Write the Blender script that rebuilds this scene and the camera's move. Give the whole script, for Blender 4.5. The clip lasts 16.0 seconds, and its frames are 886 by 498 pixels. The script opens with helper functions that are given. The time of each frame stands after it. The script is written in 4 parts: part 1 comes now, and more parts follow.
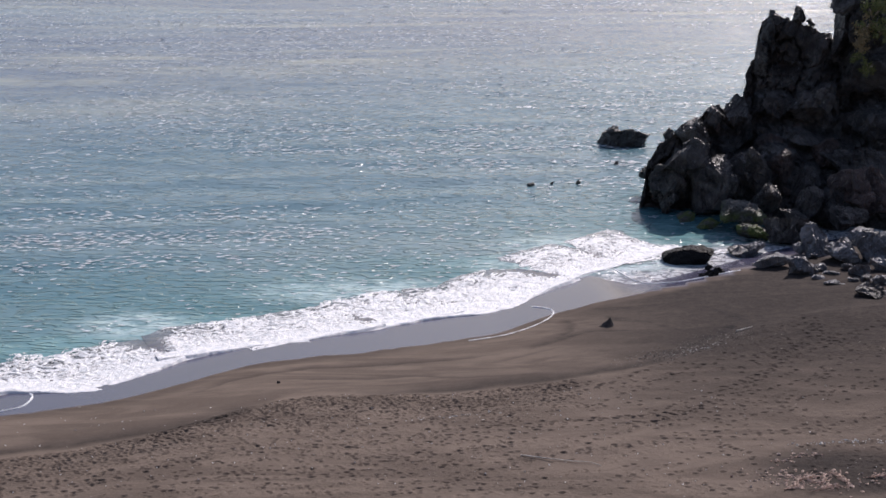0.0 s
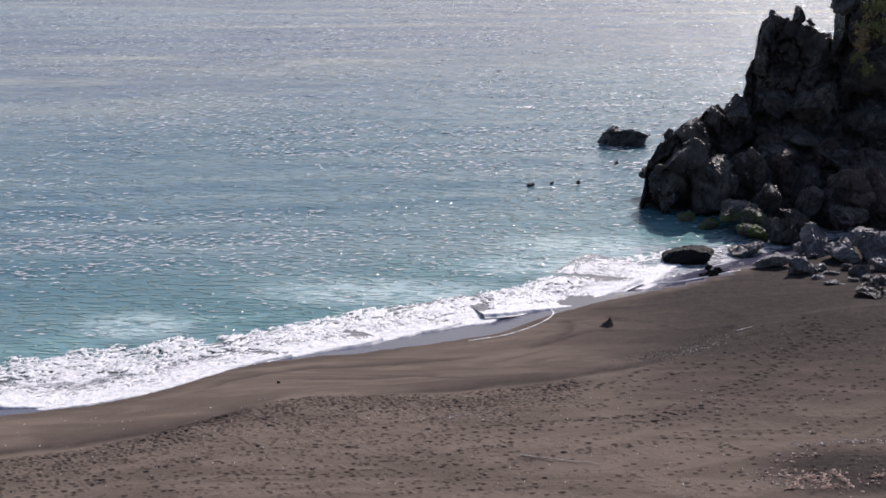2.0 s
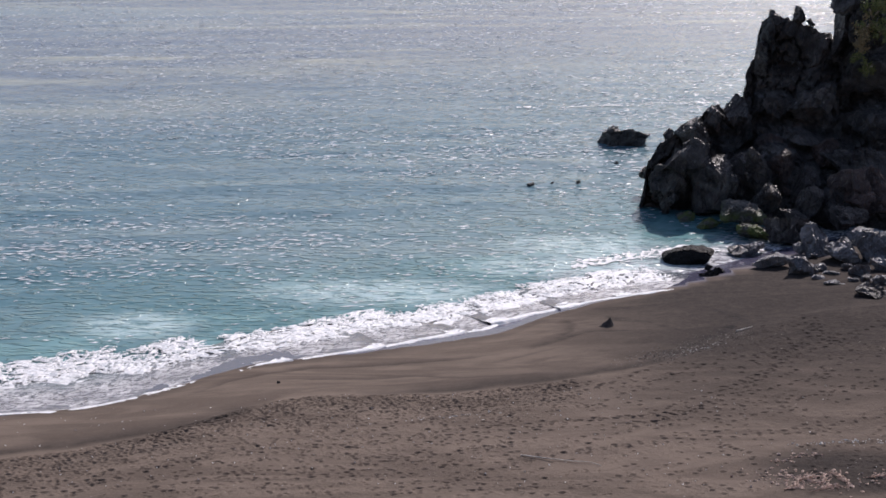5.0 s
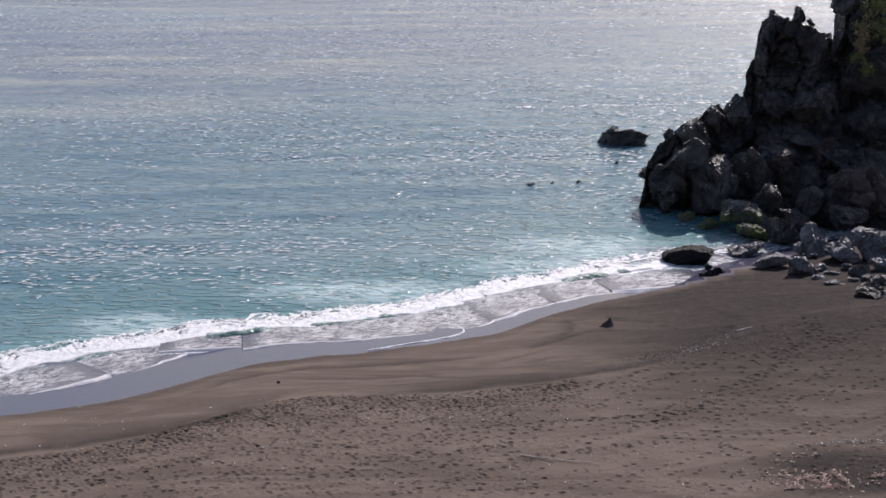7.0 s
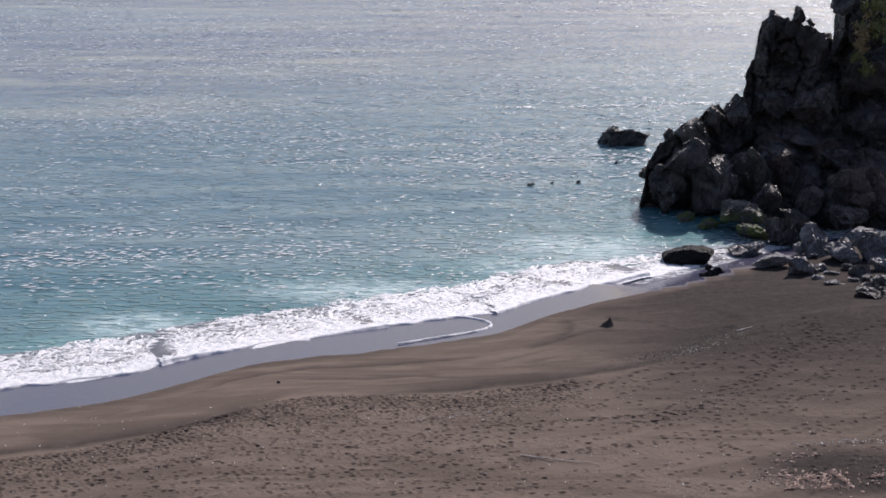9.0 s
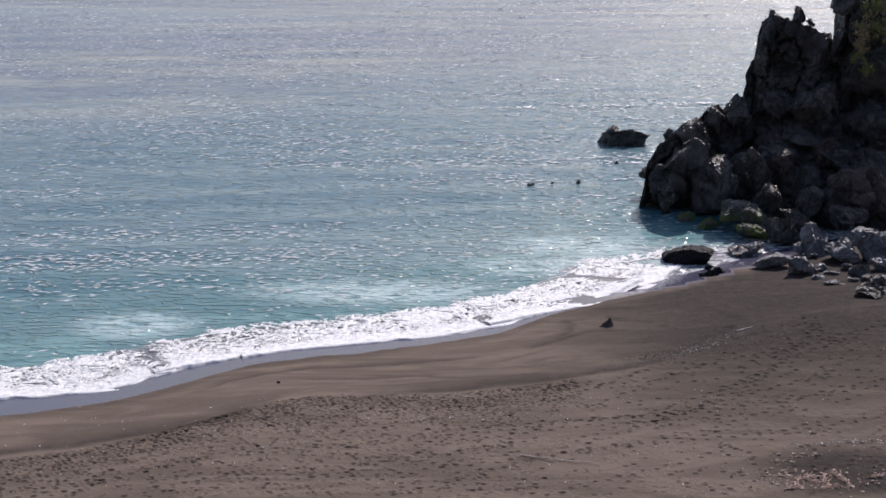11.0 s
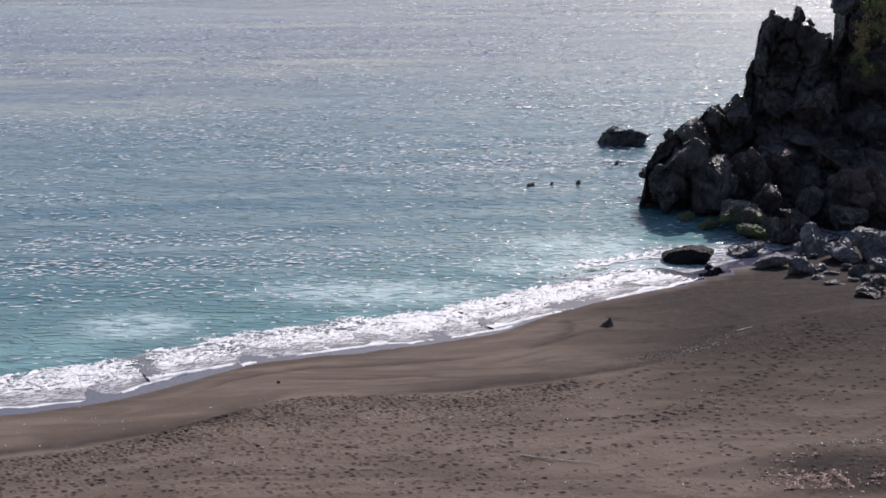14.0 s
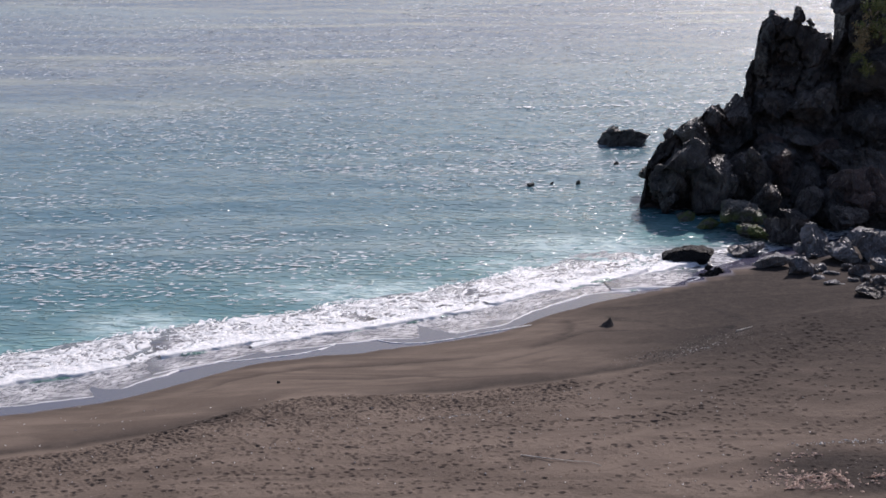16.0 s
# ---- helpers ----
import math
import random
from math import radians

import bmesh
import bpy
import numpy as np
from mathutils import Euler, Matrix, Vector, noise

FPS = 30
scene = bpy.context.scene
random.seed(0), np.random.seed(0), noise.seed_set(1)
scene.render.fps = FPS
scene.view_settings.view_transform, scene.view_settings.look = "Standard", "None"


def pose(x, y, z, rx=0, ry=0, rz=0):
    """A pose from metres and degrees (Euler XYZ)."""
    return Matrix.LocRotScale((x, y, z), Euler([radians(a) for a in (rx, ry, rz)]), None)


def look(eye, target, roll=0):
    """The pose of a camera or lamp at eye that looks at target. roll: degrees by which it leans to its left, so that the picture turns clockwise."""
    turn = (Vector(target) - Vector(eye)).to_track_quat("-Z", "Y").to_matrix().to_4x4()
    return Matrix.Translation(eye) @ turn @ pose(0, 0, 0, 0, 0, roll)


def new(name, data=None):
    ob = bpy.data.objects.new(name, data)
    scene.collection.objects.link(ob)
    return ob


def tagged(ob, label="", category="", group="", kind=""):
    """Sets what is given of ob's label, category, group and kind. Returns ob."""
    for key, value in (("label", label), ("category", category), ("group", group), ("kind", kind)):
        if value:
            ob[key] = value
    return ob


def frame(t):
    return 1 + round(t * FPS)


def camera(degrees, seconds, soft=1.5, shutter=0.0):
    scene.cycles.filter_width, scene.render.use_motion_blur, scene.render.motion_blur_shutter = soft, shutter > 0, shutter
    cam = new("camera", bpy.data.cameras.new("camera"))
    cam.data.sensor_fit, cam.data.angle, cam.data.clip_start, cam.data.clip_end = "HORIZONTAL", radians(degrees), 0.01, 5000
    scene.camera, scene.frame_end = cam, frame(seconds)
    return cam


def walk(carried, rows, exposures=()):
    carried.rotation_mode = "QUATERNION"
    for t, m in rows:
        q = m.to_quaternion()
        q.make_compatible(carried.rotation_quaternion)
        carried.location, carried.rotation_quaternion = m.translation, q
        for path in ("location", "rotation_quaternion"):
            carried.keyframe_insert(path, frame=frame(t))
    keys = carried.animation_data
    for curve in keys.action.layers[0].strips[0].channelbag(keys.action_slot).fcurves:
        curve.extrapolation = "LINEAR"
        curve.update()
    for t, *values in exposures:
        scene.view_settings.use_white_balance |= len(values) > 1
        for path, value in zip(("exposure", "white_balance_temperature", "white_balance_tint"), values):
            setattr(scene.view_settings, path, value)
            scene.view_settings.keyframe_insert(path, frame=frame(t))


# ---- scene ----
# Camera: a fixed long lens on a cliff-top path, 38 m above the sea, looking down on a black-sand cove.
cam = camera(30, 16.0, soft=1.6)
EYE = (0.0, 0.0, 38.0)
VIEW = look(EYE, (0.0, math.cos(radians(16.5)) * 100, 38.0 - math.sin(radians(16.5)) * 100))
walk(cam, [(0.0, VIEW), (16.0, VIEW)], exposures=[(0.0, 0.0, 6400, 20), (16.0, 0.0, 6400, 20)])

# ---- light ----
SUN_ELEVATION, SUN_AZIMUTH = 37.0, 22.0   # azimuth: clockwise from the +y view direction
world = bpy.data.worlds.new("world")
scene.world = world
world.use_nodes = True
wn = world.node_tree.nodes
sky = wn.new("ShaderNodeTexSky")
sky.sky_type = "NISHITA"
sky.sun_disc = False
sky.sun_elevation, sky.sun_rotation = radians(SUN_ELEVATION), radians(SUN_AZIMUTH)
sky.air_density, sky.dust_density, sky.ozone_density = 1.0, 1.2, 1.0
wn["Background"].inputs["Strength"].default_value = 0.10
world.node_tree.links.new(sky.outputs[0], wn["Background"].inputs["Color"])
sun = new("sun", bpy.data.lights.new("sun", "SUN"))
sun.data.energy, sun.data.angle, sun.data.color = 4.1, radians(0.6), (1.0, 0.95, 0.88)
a, e = radians(SUN_AZIMUTH), radians(SUN_ELEVATION)
sun.matrix_basis = look((math.sin(a) * math.cos(e) * 300, math.cos(a) * math.cos(e) * 300, math.sin(e) * 300), (0, 0, 0))


# ---- material helpers ----
class Nodes:
    """A small writer of node trees."""

    def __init__(self, name):
        self.mat = bpy.data.materials.new(name)
        self.mat.use_nodes = True
        self.tree = self.mat.node_tree
        self.bsdf = self.tree.nodes["Principled BSDF"]
        self.out = self.tree.nodes["Material Output"]

    def put(self, socket, value):
        if isinstance(value, bpy.types.NodeSocket):
            self.tree.links.new(value, socket)
        else:
            socket.default_value = value

    def node(self, kind, settings=(), **inputs):
        n = self.tree.nodes.new(kind)
        for key, value in dict(settings).items():
            setattr(n, key, value)
        for key, value in inputs.items():
            self.put(n.inputs[int(key[1:])] if key[0] == "i" and key[1:].isdigit() else n.inputs[key.replace("_", " ")], value)
        return n

    def world_pos(self):
        return self.node("ShaderNodeNewGeometry").outputs["Position"]

    def object_pos(self):
        return self.node("ShaderNodeTexCoord").outputs["Object"]

    def mapped(self, vec, scale=(1, 1, 1), turn=0.0, shift=(0, 0, 0)):
        n = self.node("ShaderNodeMapping", Vector=vec)
        n.inputs["Scale"].default_value = scale
        n.inputs["Rotation"].default_value = (0, 0, radians(turn))
        n.inputs["Location"].default_value = shift
        return n.outputs[0]

    def noise(self, vec, scale, detail=3.0, rough=0.55, warp=0.0):
        return self.node("ShaderNodeTexNoise", Vector=vec, Scale=scale, Detail=detail, Roughness=rough, Distortion=warp).outputs["Fac"]

    def math(self, op, a, b=0.0, c=0.0, clamp=False):
        n = self.node("ShaderNodeMath", {"operation": op, "use_clamp": clamp}, i0=a, i1=b, i2=c)
        return n.outputs[0]

    def span(self, value, lo, hi, out0=0.0, out1=1.0, smooth=True):
        n = self.node("ShaderNodeMapRange", {"interpolation_type": "SMOOTHSTEP" if smooth else "LINEAR"}, i0=value, i1=lo, i2=hi, i3=out0, i4=out1)
        return n.outputs[0]

    def mix(self, fac, a, b):
        n = self.node("ShaderNodeMix", {"data_type": "RGBA"}, i0=fac)
        self.put(n.inputs[6], a if isinstance(a, bpy.types.NodeSocket) else (*a, 1.0))
        self.put(n.inputs[7], b if isinstance(b, bpy.types.NodeSocket) else (*b, 1.0))
        return n.outputs[2]

    def attr(self, name):
        return self.node("ShaderNodeAttribute", {"attribute_name": name}).outputs["Fac"]

    def bump(self, height, strength=1.0, distance=0.1, normal=None):
        n = self.node("ShaderNodeBump", Height=height, Strength=strength, Distance=distance)
        if normal is not None:
            self.put(n.inputs["Normal"], normal)
        return n.outputs[0]

    def done(self, **inputs):
        for key, value in inputs.items():
            v = value
            if isinstance(v, tuple) and len(v) == 3:
                v = (*v, 1.0)
            self.put(self.bsdf.inputs[key.replace("_", " ")], v)
        return self.mat


def sand_material():
    k = Nodes("black_sand")
    p = k.world_pos()
    wet, rough = k.attr("wet"), k.attr("rough")
    fine = k.noise(p, 9.0, 5.0, 0.7)
    mid = k.noise(p, 0.9, 4.0, 0.6)
    streak = k.noise(k.mapped(p, (0.10, 0.42, 1.0), -30.0), 1.0, 5.0, 0.6, 1.2)
    col = k.mix(k.span(streak, 0.38, 0.62), (0.122, 0.095, 0.077), (0.19, 0.149, 0.12))
    col = k.mix(k.math("MULTIPLY", k.span(mid, 0.35, 0.7), 0.4), col, (0.14, 0.112, 0.093))
    col = k.mix(k.math("MULTIPLY", k.span(fine, 0.45, 0.75), 0.35), col, (0.215, 0.176, 0.147))
    damp = k.attr("damp")
    mottle = k.span(k.noise(p, 1.7, 5.0, 0.7, 0.6), 0.3, 0.7, 0.82, 1.0)
    grit = k.mix(k.span(k.noise(p, 6.0, 4.0, 0.7), 0.35, 0.7), (0.015, 0.0132, 0.0135), (0.036, 0.032, 0.032))
    col = k.mix(k.math("MULTIPLY", k.math("MULTIPLY", damp, mottle), 0.95), col, grit)
    # wet sand, with part of its violet sky sheen put into the base colour
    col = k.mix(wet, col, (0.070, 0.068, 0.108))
    speck = k.node("ShaderNodeTexVoronoi", {"feature": "F1"}, Vector=p, Scale=1.1).outputs["Distance"]
    col = k.mix(k.math("MULTIPLY", k.math("LESS_THAN", speck, 0.055), rough), col, (0.30, 0.27, 0.24))
    relief = k.math("ADD", k.noise(k.mapped(p, (0.8, 1.0, 1.0)), 3.2, 5.0, 0.65), k.math("MULTIPLY", k.noise(p, 14.0, 3.0), 0.25))
    amount = k.math("MULTIPLY", k.math("SUBTRACT", 1.0, wet), k.math("MULTIPLY_ADD", rough, 0.5, 0.12))
    n = k.bump(k.math("MULTIPLY", relief, amount), 0.9, 0.16)
    gloss = k.span(wet, 0.0, 1.0, 0.85, 0.20)
    return k.done(Base_Color=col, Roughness=gloss, Normal=n, IOR=1.4, Specular_IOR_Level=k.span(wet, 0.0, 1.0, 0.06, 0.30))


def sea_material():
    k = Nodes("sea_water")
    w, o = k.world_pos(), k.object_pos()
    off = k.node("ShaderNodeVectorMath", {"operation": "DOT_PRODUCT"}, i0=w, i1=(-0.51, 0.86, 0.0)).outputs["Value"]
    off = k.math("SUBTRACT", off, 93.0)          # metres off the beach
    big = k.noise(k.mapped(w, (0.012, 0.045, 1.0), -8.0), 1.0, 4.0, 0.6, 0.6)
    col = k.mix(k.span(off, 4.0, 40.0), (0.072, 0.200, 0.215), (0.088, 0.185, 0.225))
    # far water takes the sky's lavender glare into its base colour
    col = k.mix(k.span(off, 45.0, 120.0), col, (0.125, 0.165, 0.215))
    # broad pale patches paint soft cloud reflections onto the water
    col = k.mix(k.math("MULTIPLY", k.span(big, 0.45, 0.7), 0.5), col, (0.23, 0.31, 0.33))
    # pale and greenish streaks far out: reflected yellowish clouds put into the colour
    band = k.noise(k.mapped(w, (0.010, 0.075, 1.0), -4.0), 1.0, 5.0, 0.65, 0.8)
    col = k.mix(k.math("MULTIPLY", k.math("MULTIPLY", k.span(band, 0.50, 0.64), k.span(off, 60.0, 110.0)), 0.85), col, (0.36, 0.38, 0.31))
    milk = k.noise(k.mapped(w, (0.11, 0.22, 1.0), -28.0), 1.0, 5.0, 0.65, 1.0)
    near = k.math("MULTIPLY", k.span(off, -2.0, 6.0), k.span(off, 10.0, 22.0, 1.0, 0.0))
    col = k.mix(k.math("MULTIPLY", k.math("MULTIPLY", k.span(milk, 0.46, 0.66), near), 0.6), col, (0.22, 0.42, 0.42))
    # stirred shallow water with threads of foam beside the headland
    east = k.span(k.node("ShaderNodeSeparateXYZ", Vector=w).outputs["X"], 6.0, 12.0)
    shoal = k.math("MULTIPLY", east, k.span(k.math("MULTIPLY_ADD", milk, 6.0, off), 6.5, 12.0, 1.0, 0.0))
    col = k.mix(shoal, col, (0.15, 0.155, 0.175))
    threads = k.math("ABSOLUTE", k.math("SUBTRACT", k.noise(k.mapped(o, (0.7, 1.3, 1.0), -25.0), 0.9, 4.0, 0.6, 1.2), 0.5))
    wash = k.math("MULTIPLY", k.math("MULTIPLY", east, k.span(k.math("MULTIPLY_ADD", milk, 8.0, off), 8.5, 15.0, 1.0, 0.0)), k.span(threads, 0.015, 0.085, 1.0, 0.0))
    col = k.mix(k.math("MULTIPLY", wash, 0.85), col, (0.72, 0.74, 0.76))
    # clouds of air bubbles left by the breakers
    for cx, cy, rx, ry in ((-21.5, 109.5, 4.5, 3.2), (-4.5, 117.0, 10.0, 3.4), (7.0, 123.5, 5.0, 2.6), (14.0, 124.5, 6.0, 3.0), (11.5, 129.5, 7.5, 3.2)):
        q = k.node("ShaderNodeVectorMath", {"operation": "SUBTRACT"}, i0=w, i1=(cx, cy, 0.0)).outputs[0]
        q = k.node("ShaderNodeVectorMath", {"operation": "MULTIPLY"}, i0=q, i1=(1 / rx, 1 / ry, 0.0)).outputs[0]
        q = k.node("ShaderNodeVectorMath", {"operation": "LENGTH"}, i0=q).outputs["Value"]
        cloud = k.math("MULTIPLY", k.span(q, 0.35, 1.3, 1.0, 0.0), k.span(k.noise(k.mapped(w, (0.5, 1.0, 1.0), -25.0), 1.1, 5.0, 0.7, 0.6), 0.34, 0.58))
        col = k.mix(k.math("MULTIPLY", cloud, 0.85), col, (0.50, 0.66, 0.66))
    v = k.mapped(o, (0.36, 1.0, 1.0), -10.0)
    chop = k.noise(v, 1.3, 3.0, 0.6, 0.3)
    still = k.noise(k.mapped(w, (0.5, 1.0, 1.0), 16.0), 1.3, 3.0, 0.6)
    crest = k.span(k.noise(k.mapped(o, (0.34, 1.0, 1.0), 8.0), 2.0, 2.0, 0.5, 0.4), 0.50, 0.64)
    chop = k.math("MULTIPLY_ADD", crest, 0.20, k.math("MULTIPLY", chop, 0.16))
    calm = k.span(off, 30.0, 130.0, 1.0, 0.35)
    calm = k.math("MULTIPLY", calm, k.span(off, 2.0, 16.0, 0.6, 1.0))
    n = k.bump(k.math("MULTIPLY", k.math("MULTIPLY_ADD", still, 0.07, chop), calm), 1.0, 0.50)
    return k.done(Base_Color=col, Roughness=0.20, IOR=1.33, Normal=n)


def foam_material():
    k = Nodes("sea_foam")
    o = k.object_pos()
    k.bsdf.inputs["Subsurface Radius"].default_value = (1.0, 1.0, 1.0)
    cells = k.node("ShaderNodeTexVoronoi", {"feature": "SMOOTH_F1"}, Vector=o, Scale=3.2).outputs["Distance"]
    n = k.bump(k.math("ADD", cells, k.noise(o, 7.0, 4.0, 0.7)), 0.6, 0.10)
    col = k.mix(k.span(k.noise(o, 1.3, 4.0, 0.65), 0.35, 0.6), (0.60, 0.63, 0.66), (0.86, 0.86, 0.86))
    return k.done(Base_Color=col, Roughness=0.6, Normal=n, Subsurface_Weight=0.5, Subsurface_Scale=0.1)


def film_material():
    """Thin water over sand, with a white rim and a lace of bubbles."""
    k = Nodes("swash_film")
    o = k.object_pos()
    v = k.attr("reach")
    col = k.mix(k.span(v, 2.5, 9.0), (0.105, 0.100, 0.118), (0.100, 0.145, 0.162))
    q = k.mapped(o, (0.62, 1.25, 1.0))
    a = k.math("ABSOLUTE", k.math("SUBTRACT", k.noise(q, 0.95, 4.0, 0.6, 1.4), 0.5))
    b = k.math("ABSOLUTE", k.math("SUBTRACT", k.noise(q, 2.6, 4.0, 0.65, 1.0), 0.5))
    patch = k.span(k.noise(k.mapped(o, (0.3, 0.5, 1.0)), 0.7, 3.0, 0.6, 0.5), 0.36, 0.62)
    lace = k.math("MAXIMUM", k.span(a, 0.01, 0.075, 1.0, 0.0), k.math("MULTIPLY", k.span(b, 0.0, 0.075, 1.0, 0.0), 0.75))
    lace = k.math("MULTIPLY", k.math("MULTIPLY", lace, k.math("MULTIPLY_ADD", patch, 0.75, 0.2)), k.attr("lace"))
    rim = k.span(k.math("MULTIPLY_ADD", k.noise(o, 1.1, 4.0, 0.6), -0.3, v), 0.10, 0.32, 1.0, 0.0)
    foam = k.math("MAXIMUM", lace, rim)
    col = k.mix(k.math("MULTIPLY", foam, 0.9), col, (0.84, 0.84, 0.85))
    n = k.bump(k.math("MULTIPLY_ADD", foam, 0.25, k.noise(k.mapped(o, (0.5, 1.0, 1.0)), 1.6, 4.0, 0.6)), 1.0, 0.10)
    return k.done(Base_Color=col, Roughness=k.span(foam, 0.1, 0.6, 0.14, 0.6), IOR=1.33, Normal=n)


def crest_material():
    """Green water of a rearing wave, veined with foam."""
    k = Nodes("wave_water")
    o = k.object_pos()
    col = k.mix(k.noise(o, 0.9, 4.0, 0.6), (0.045, 0.115, 0.105), (0.14, 0.29, 0.26))
    vein = k.math("ABSOLUTE", k.math("SUBTRACT", k.noise(k.mapped(o, (0.8, 1.3, 1.0)), 1.9, 4.0, 0.65, 1.2), 0.5))
    foam = k.math("MULTIPLY", k.span(vein, 0.01, 0.08, 1.0, 0.0), k.span(k.noise(o, 0.6, 3.0), 0.40, 0.58))
    col = k.mix(k.math("MULTIPLY", foam, 0.85), col, (0.78, 0.80, 0.81))
    n = k.bump(k.noise(k.mapped(o, (0.6, 1.0, 1.0)), 2.2, 4.0, 0.65), 1.0, 0.25)
    return k.done(Base_Color=col, Roughness=k.span(foam, 0.1, 0.6, 0.14, 0.55), IOR=1.33, Normal=n)


def rock_material(name, dark, light, moss=0.0, tint=(0.10, 0.075, 0.06), pale=0.75, shine=0.5):
    k = Nodes(name)
    w = k.world_pos()
    up = k.node("ShaderNodeSeparateXYZ", Vector=w).outputs["Z"]
    big = k.noise(w, 0.45, 5.0, 0.65, 0.8)
    fine = k.noise(w, 4.5, 5.0, 0.7)
    vein = k.noise(k.mapped(w, (1.0, 1.0, 0.25), 20.0), 1.6, 4.0, 0.6, 1.6)
    col = k.mix(k.span(big, 0.35, 0.68), dark, light)
    col = k.mix(k.math("MULTIPLY", k.span(vein, 0.55, 0.72), 0.6), col, tint)
    col = k.mix(k.math("MULTIPLY", k.span(fine, 0.52, 0.75), 0.5), col, tuple(min(1.0, c * 1.9) for c in light))
    # pale broken streaks: salt and lichen, plus sun-caught highlights painted into the colour
    crust_glint = k.math("MULTIPLY", k.span(k.noise(k.mapped(w, (1.0, 1.0, 0.45), -30.0), 2.6, 6.0, 0.72, 0.8), 0.57, 0.68), k.span(k.noise(w, 0.5, 3.0), 0.42, 0.62))
    col = k.mix(k.math("MULTIPLY", crust_glint, pale), col, tuple(min(0.55, c * 3.8) for c in light))
    if moss:
        band = k.math("MULTIPLY", k.span(up, 1.0, 2.2, 1.0, 0.0), k.span(k.noise(w, 0.7, 4.0), 0.40, 0.52))
        col = k.mix(k.math("MULTIPLY", band, moss), col, (0.16, 0.21, 0.035))
    soaked = k.span(k.math("ADD", up, k.math("MULTIPLY", big, 1.2)), 0.9, 1.7, 1.0, 0.0)
    col = k.mix(k.math("MULTIPLY", soaked, 0.15 if moss else 0.6), col, dark)
    h = k.math("ADD", k.noise(w, 1.6, 6.0, 0.68, 0.5), k.math("MULTIPLY", fine, 0.4))
    crack = k.node("ShaderNodeTexVoronoi", {"feature": "DISTANCE_TO_EDGE"}, Vector=k.mapped(w, (1.0, 1.0, 0.5), 25.0), Scale=1.1).outputs["Distance"]
    h = k.math("ADD", h, k.math("MULTIPLY", k.span(crack, 0.0, 0.08), 0.3))
    n = k.bump(h, 1.0, 0.5)
    gloss = k.math("SUBTRACT", k.span(fine, 0.3, 0.8, 0.36, 0.72), k.math("MULTIPLY", soaked, 0.12))
    return k.done(Base_Color=col, Roughness=gloss, Normal=n, Specular_IOR_Level=shine)


SAND = sand_material()
SEA = sea_material()
FOAM = foam_material()
CREST = crest_material()
FILM = film_material()
BASALT = rock_material("dark_basalt", (0.026, 0.022, 0.020), (0.150, 0.132, 0.119), 0.0, (0.13, 0.10, 0.085))
MOSSY = rock_material("mossy_basalt", (0.075, 0.070, 0.060), (0.21, 0.197, 0.175), 0.85)
WETROCK = rock_material("wet_black_rock", (0.012, 0.012, 0.012), (0.026, 0.025, 0.025), 0.0, (0.030, 0.028, 0.027), 0.1, 0.12)
CRAG = rock_material("crag_basalt", (0.040, 0.034, 0.030), (0.20, 0.174, 0.156), 0.0, (0.19, 0.145, 0.12), 0.7)
BROWN = rock_material("brown_basalt", (0.070, 0.049, 0.041), (0.19, 0.132, 0.112), 0.0, (0.16, 0.105, 0.085))
GREYDARK = rock_material("lichen_basalt", (0.035, 0.032, 0.029), (0.21, 0.195, 0.178), 0.0, (0.15, 0.13, 0.115), 0.9)
GREY = rock_material("grey_beach_stone", (0.12, 0.115, 0.118), (0.32, 0.31, 0.315), 0.0, (0.14, 0.12, 0.115), 0.7)


# ---- the beach and the sea bed: one ground sheet ----
# Highest run-up of the sea (x, y) along the cove, and the foot of the trampled upper beach.
RUNUP = [(-400.0, -150.0), (-46.9, 74.0), (-34.1, 85.1), (-26.1, 90.6), (-22.9, 91.2), (-19.8, 92.6), (-16.8, 95.1), (-13.7, 97.8), (-12.4, 98.9), (-10.3, 99.9), (-5.3, 101.1), (0.6, 103.3), (4.4, 105.2), (6.9, 108.5), (8.5, 109.5), (11.1, 111.9), (12.8, 112.6), (17.2, 115.4), (22.0, 119.2), (27.1, 123.2), (35.8, 128.3), (400.0, 160.0)]
UPPER = [(-400.0, -170.0), (-37.0, 77.2), (-24.0, 82.7), (-19.7, 83.9), (-15.4, 86.3), (-12.0, 89.7), (-8.2, 92.0), (-0.1, 91.8), (7.4, 93.4), (11.3, 94.8), (16.7, 98.8), (19.9, 102.6), (23.1, 105.5), (26.1, 107.3), (30.5, 108.1), (400.0, 120.0)]
_tx = np.arange(-400.0, 400.0, 0.25)


def _curve(points, blur):
    p = np.array(points)
    y = np.interp(_tx, p[:, 0], p[:, 1])
    g = np.exp(-0.5 * (np.arange(-40, 41) * 0.25 / blur) ** 2)
    return np.convolve(np.pad(y, 40, mode="edge"), g / g.sum(), mode="valid")


_RUN, _UP = _curve(RUNUP, 0.9), _curve(UPPER, 1.2)
_rng = np.random.RandomState(5)
_LAT = _rng.rand(256, 256)


def vnoise(x, y):
    xi, yi = np.floor(x).astype(int), np.floor(y).astype(int)
    fx, fy = x - xi, y - yi
    fx, fy = fx * fx * (3 - 2 * fx), fy * fy * (3 - 2 * fy)
    g = lambda i, j: _LAT[i & 255, j & 255]
    return (g(xi, yi) * (1 - fx) + g(xi + 1, yi) * fx) * (1 - fy) + (g(xi, yi + 1) * (1 - fx) + g(xi + 1, yi + 1) * fx) * fy


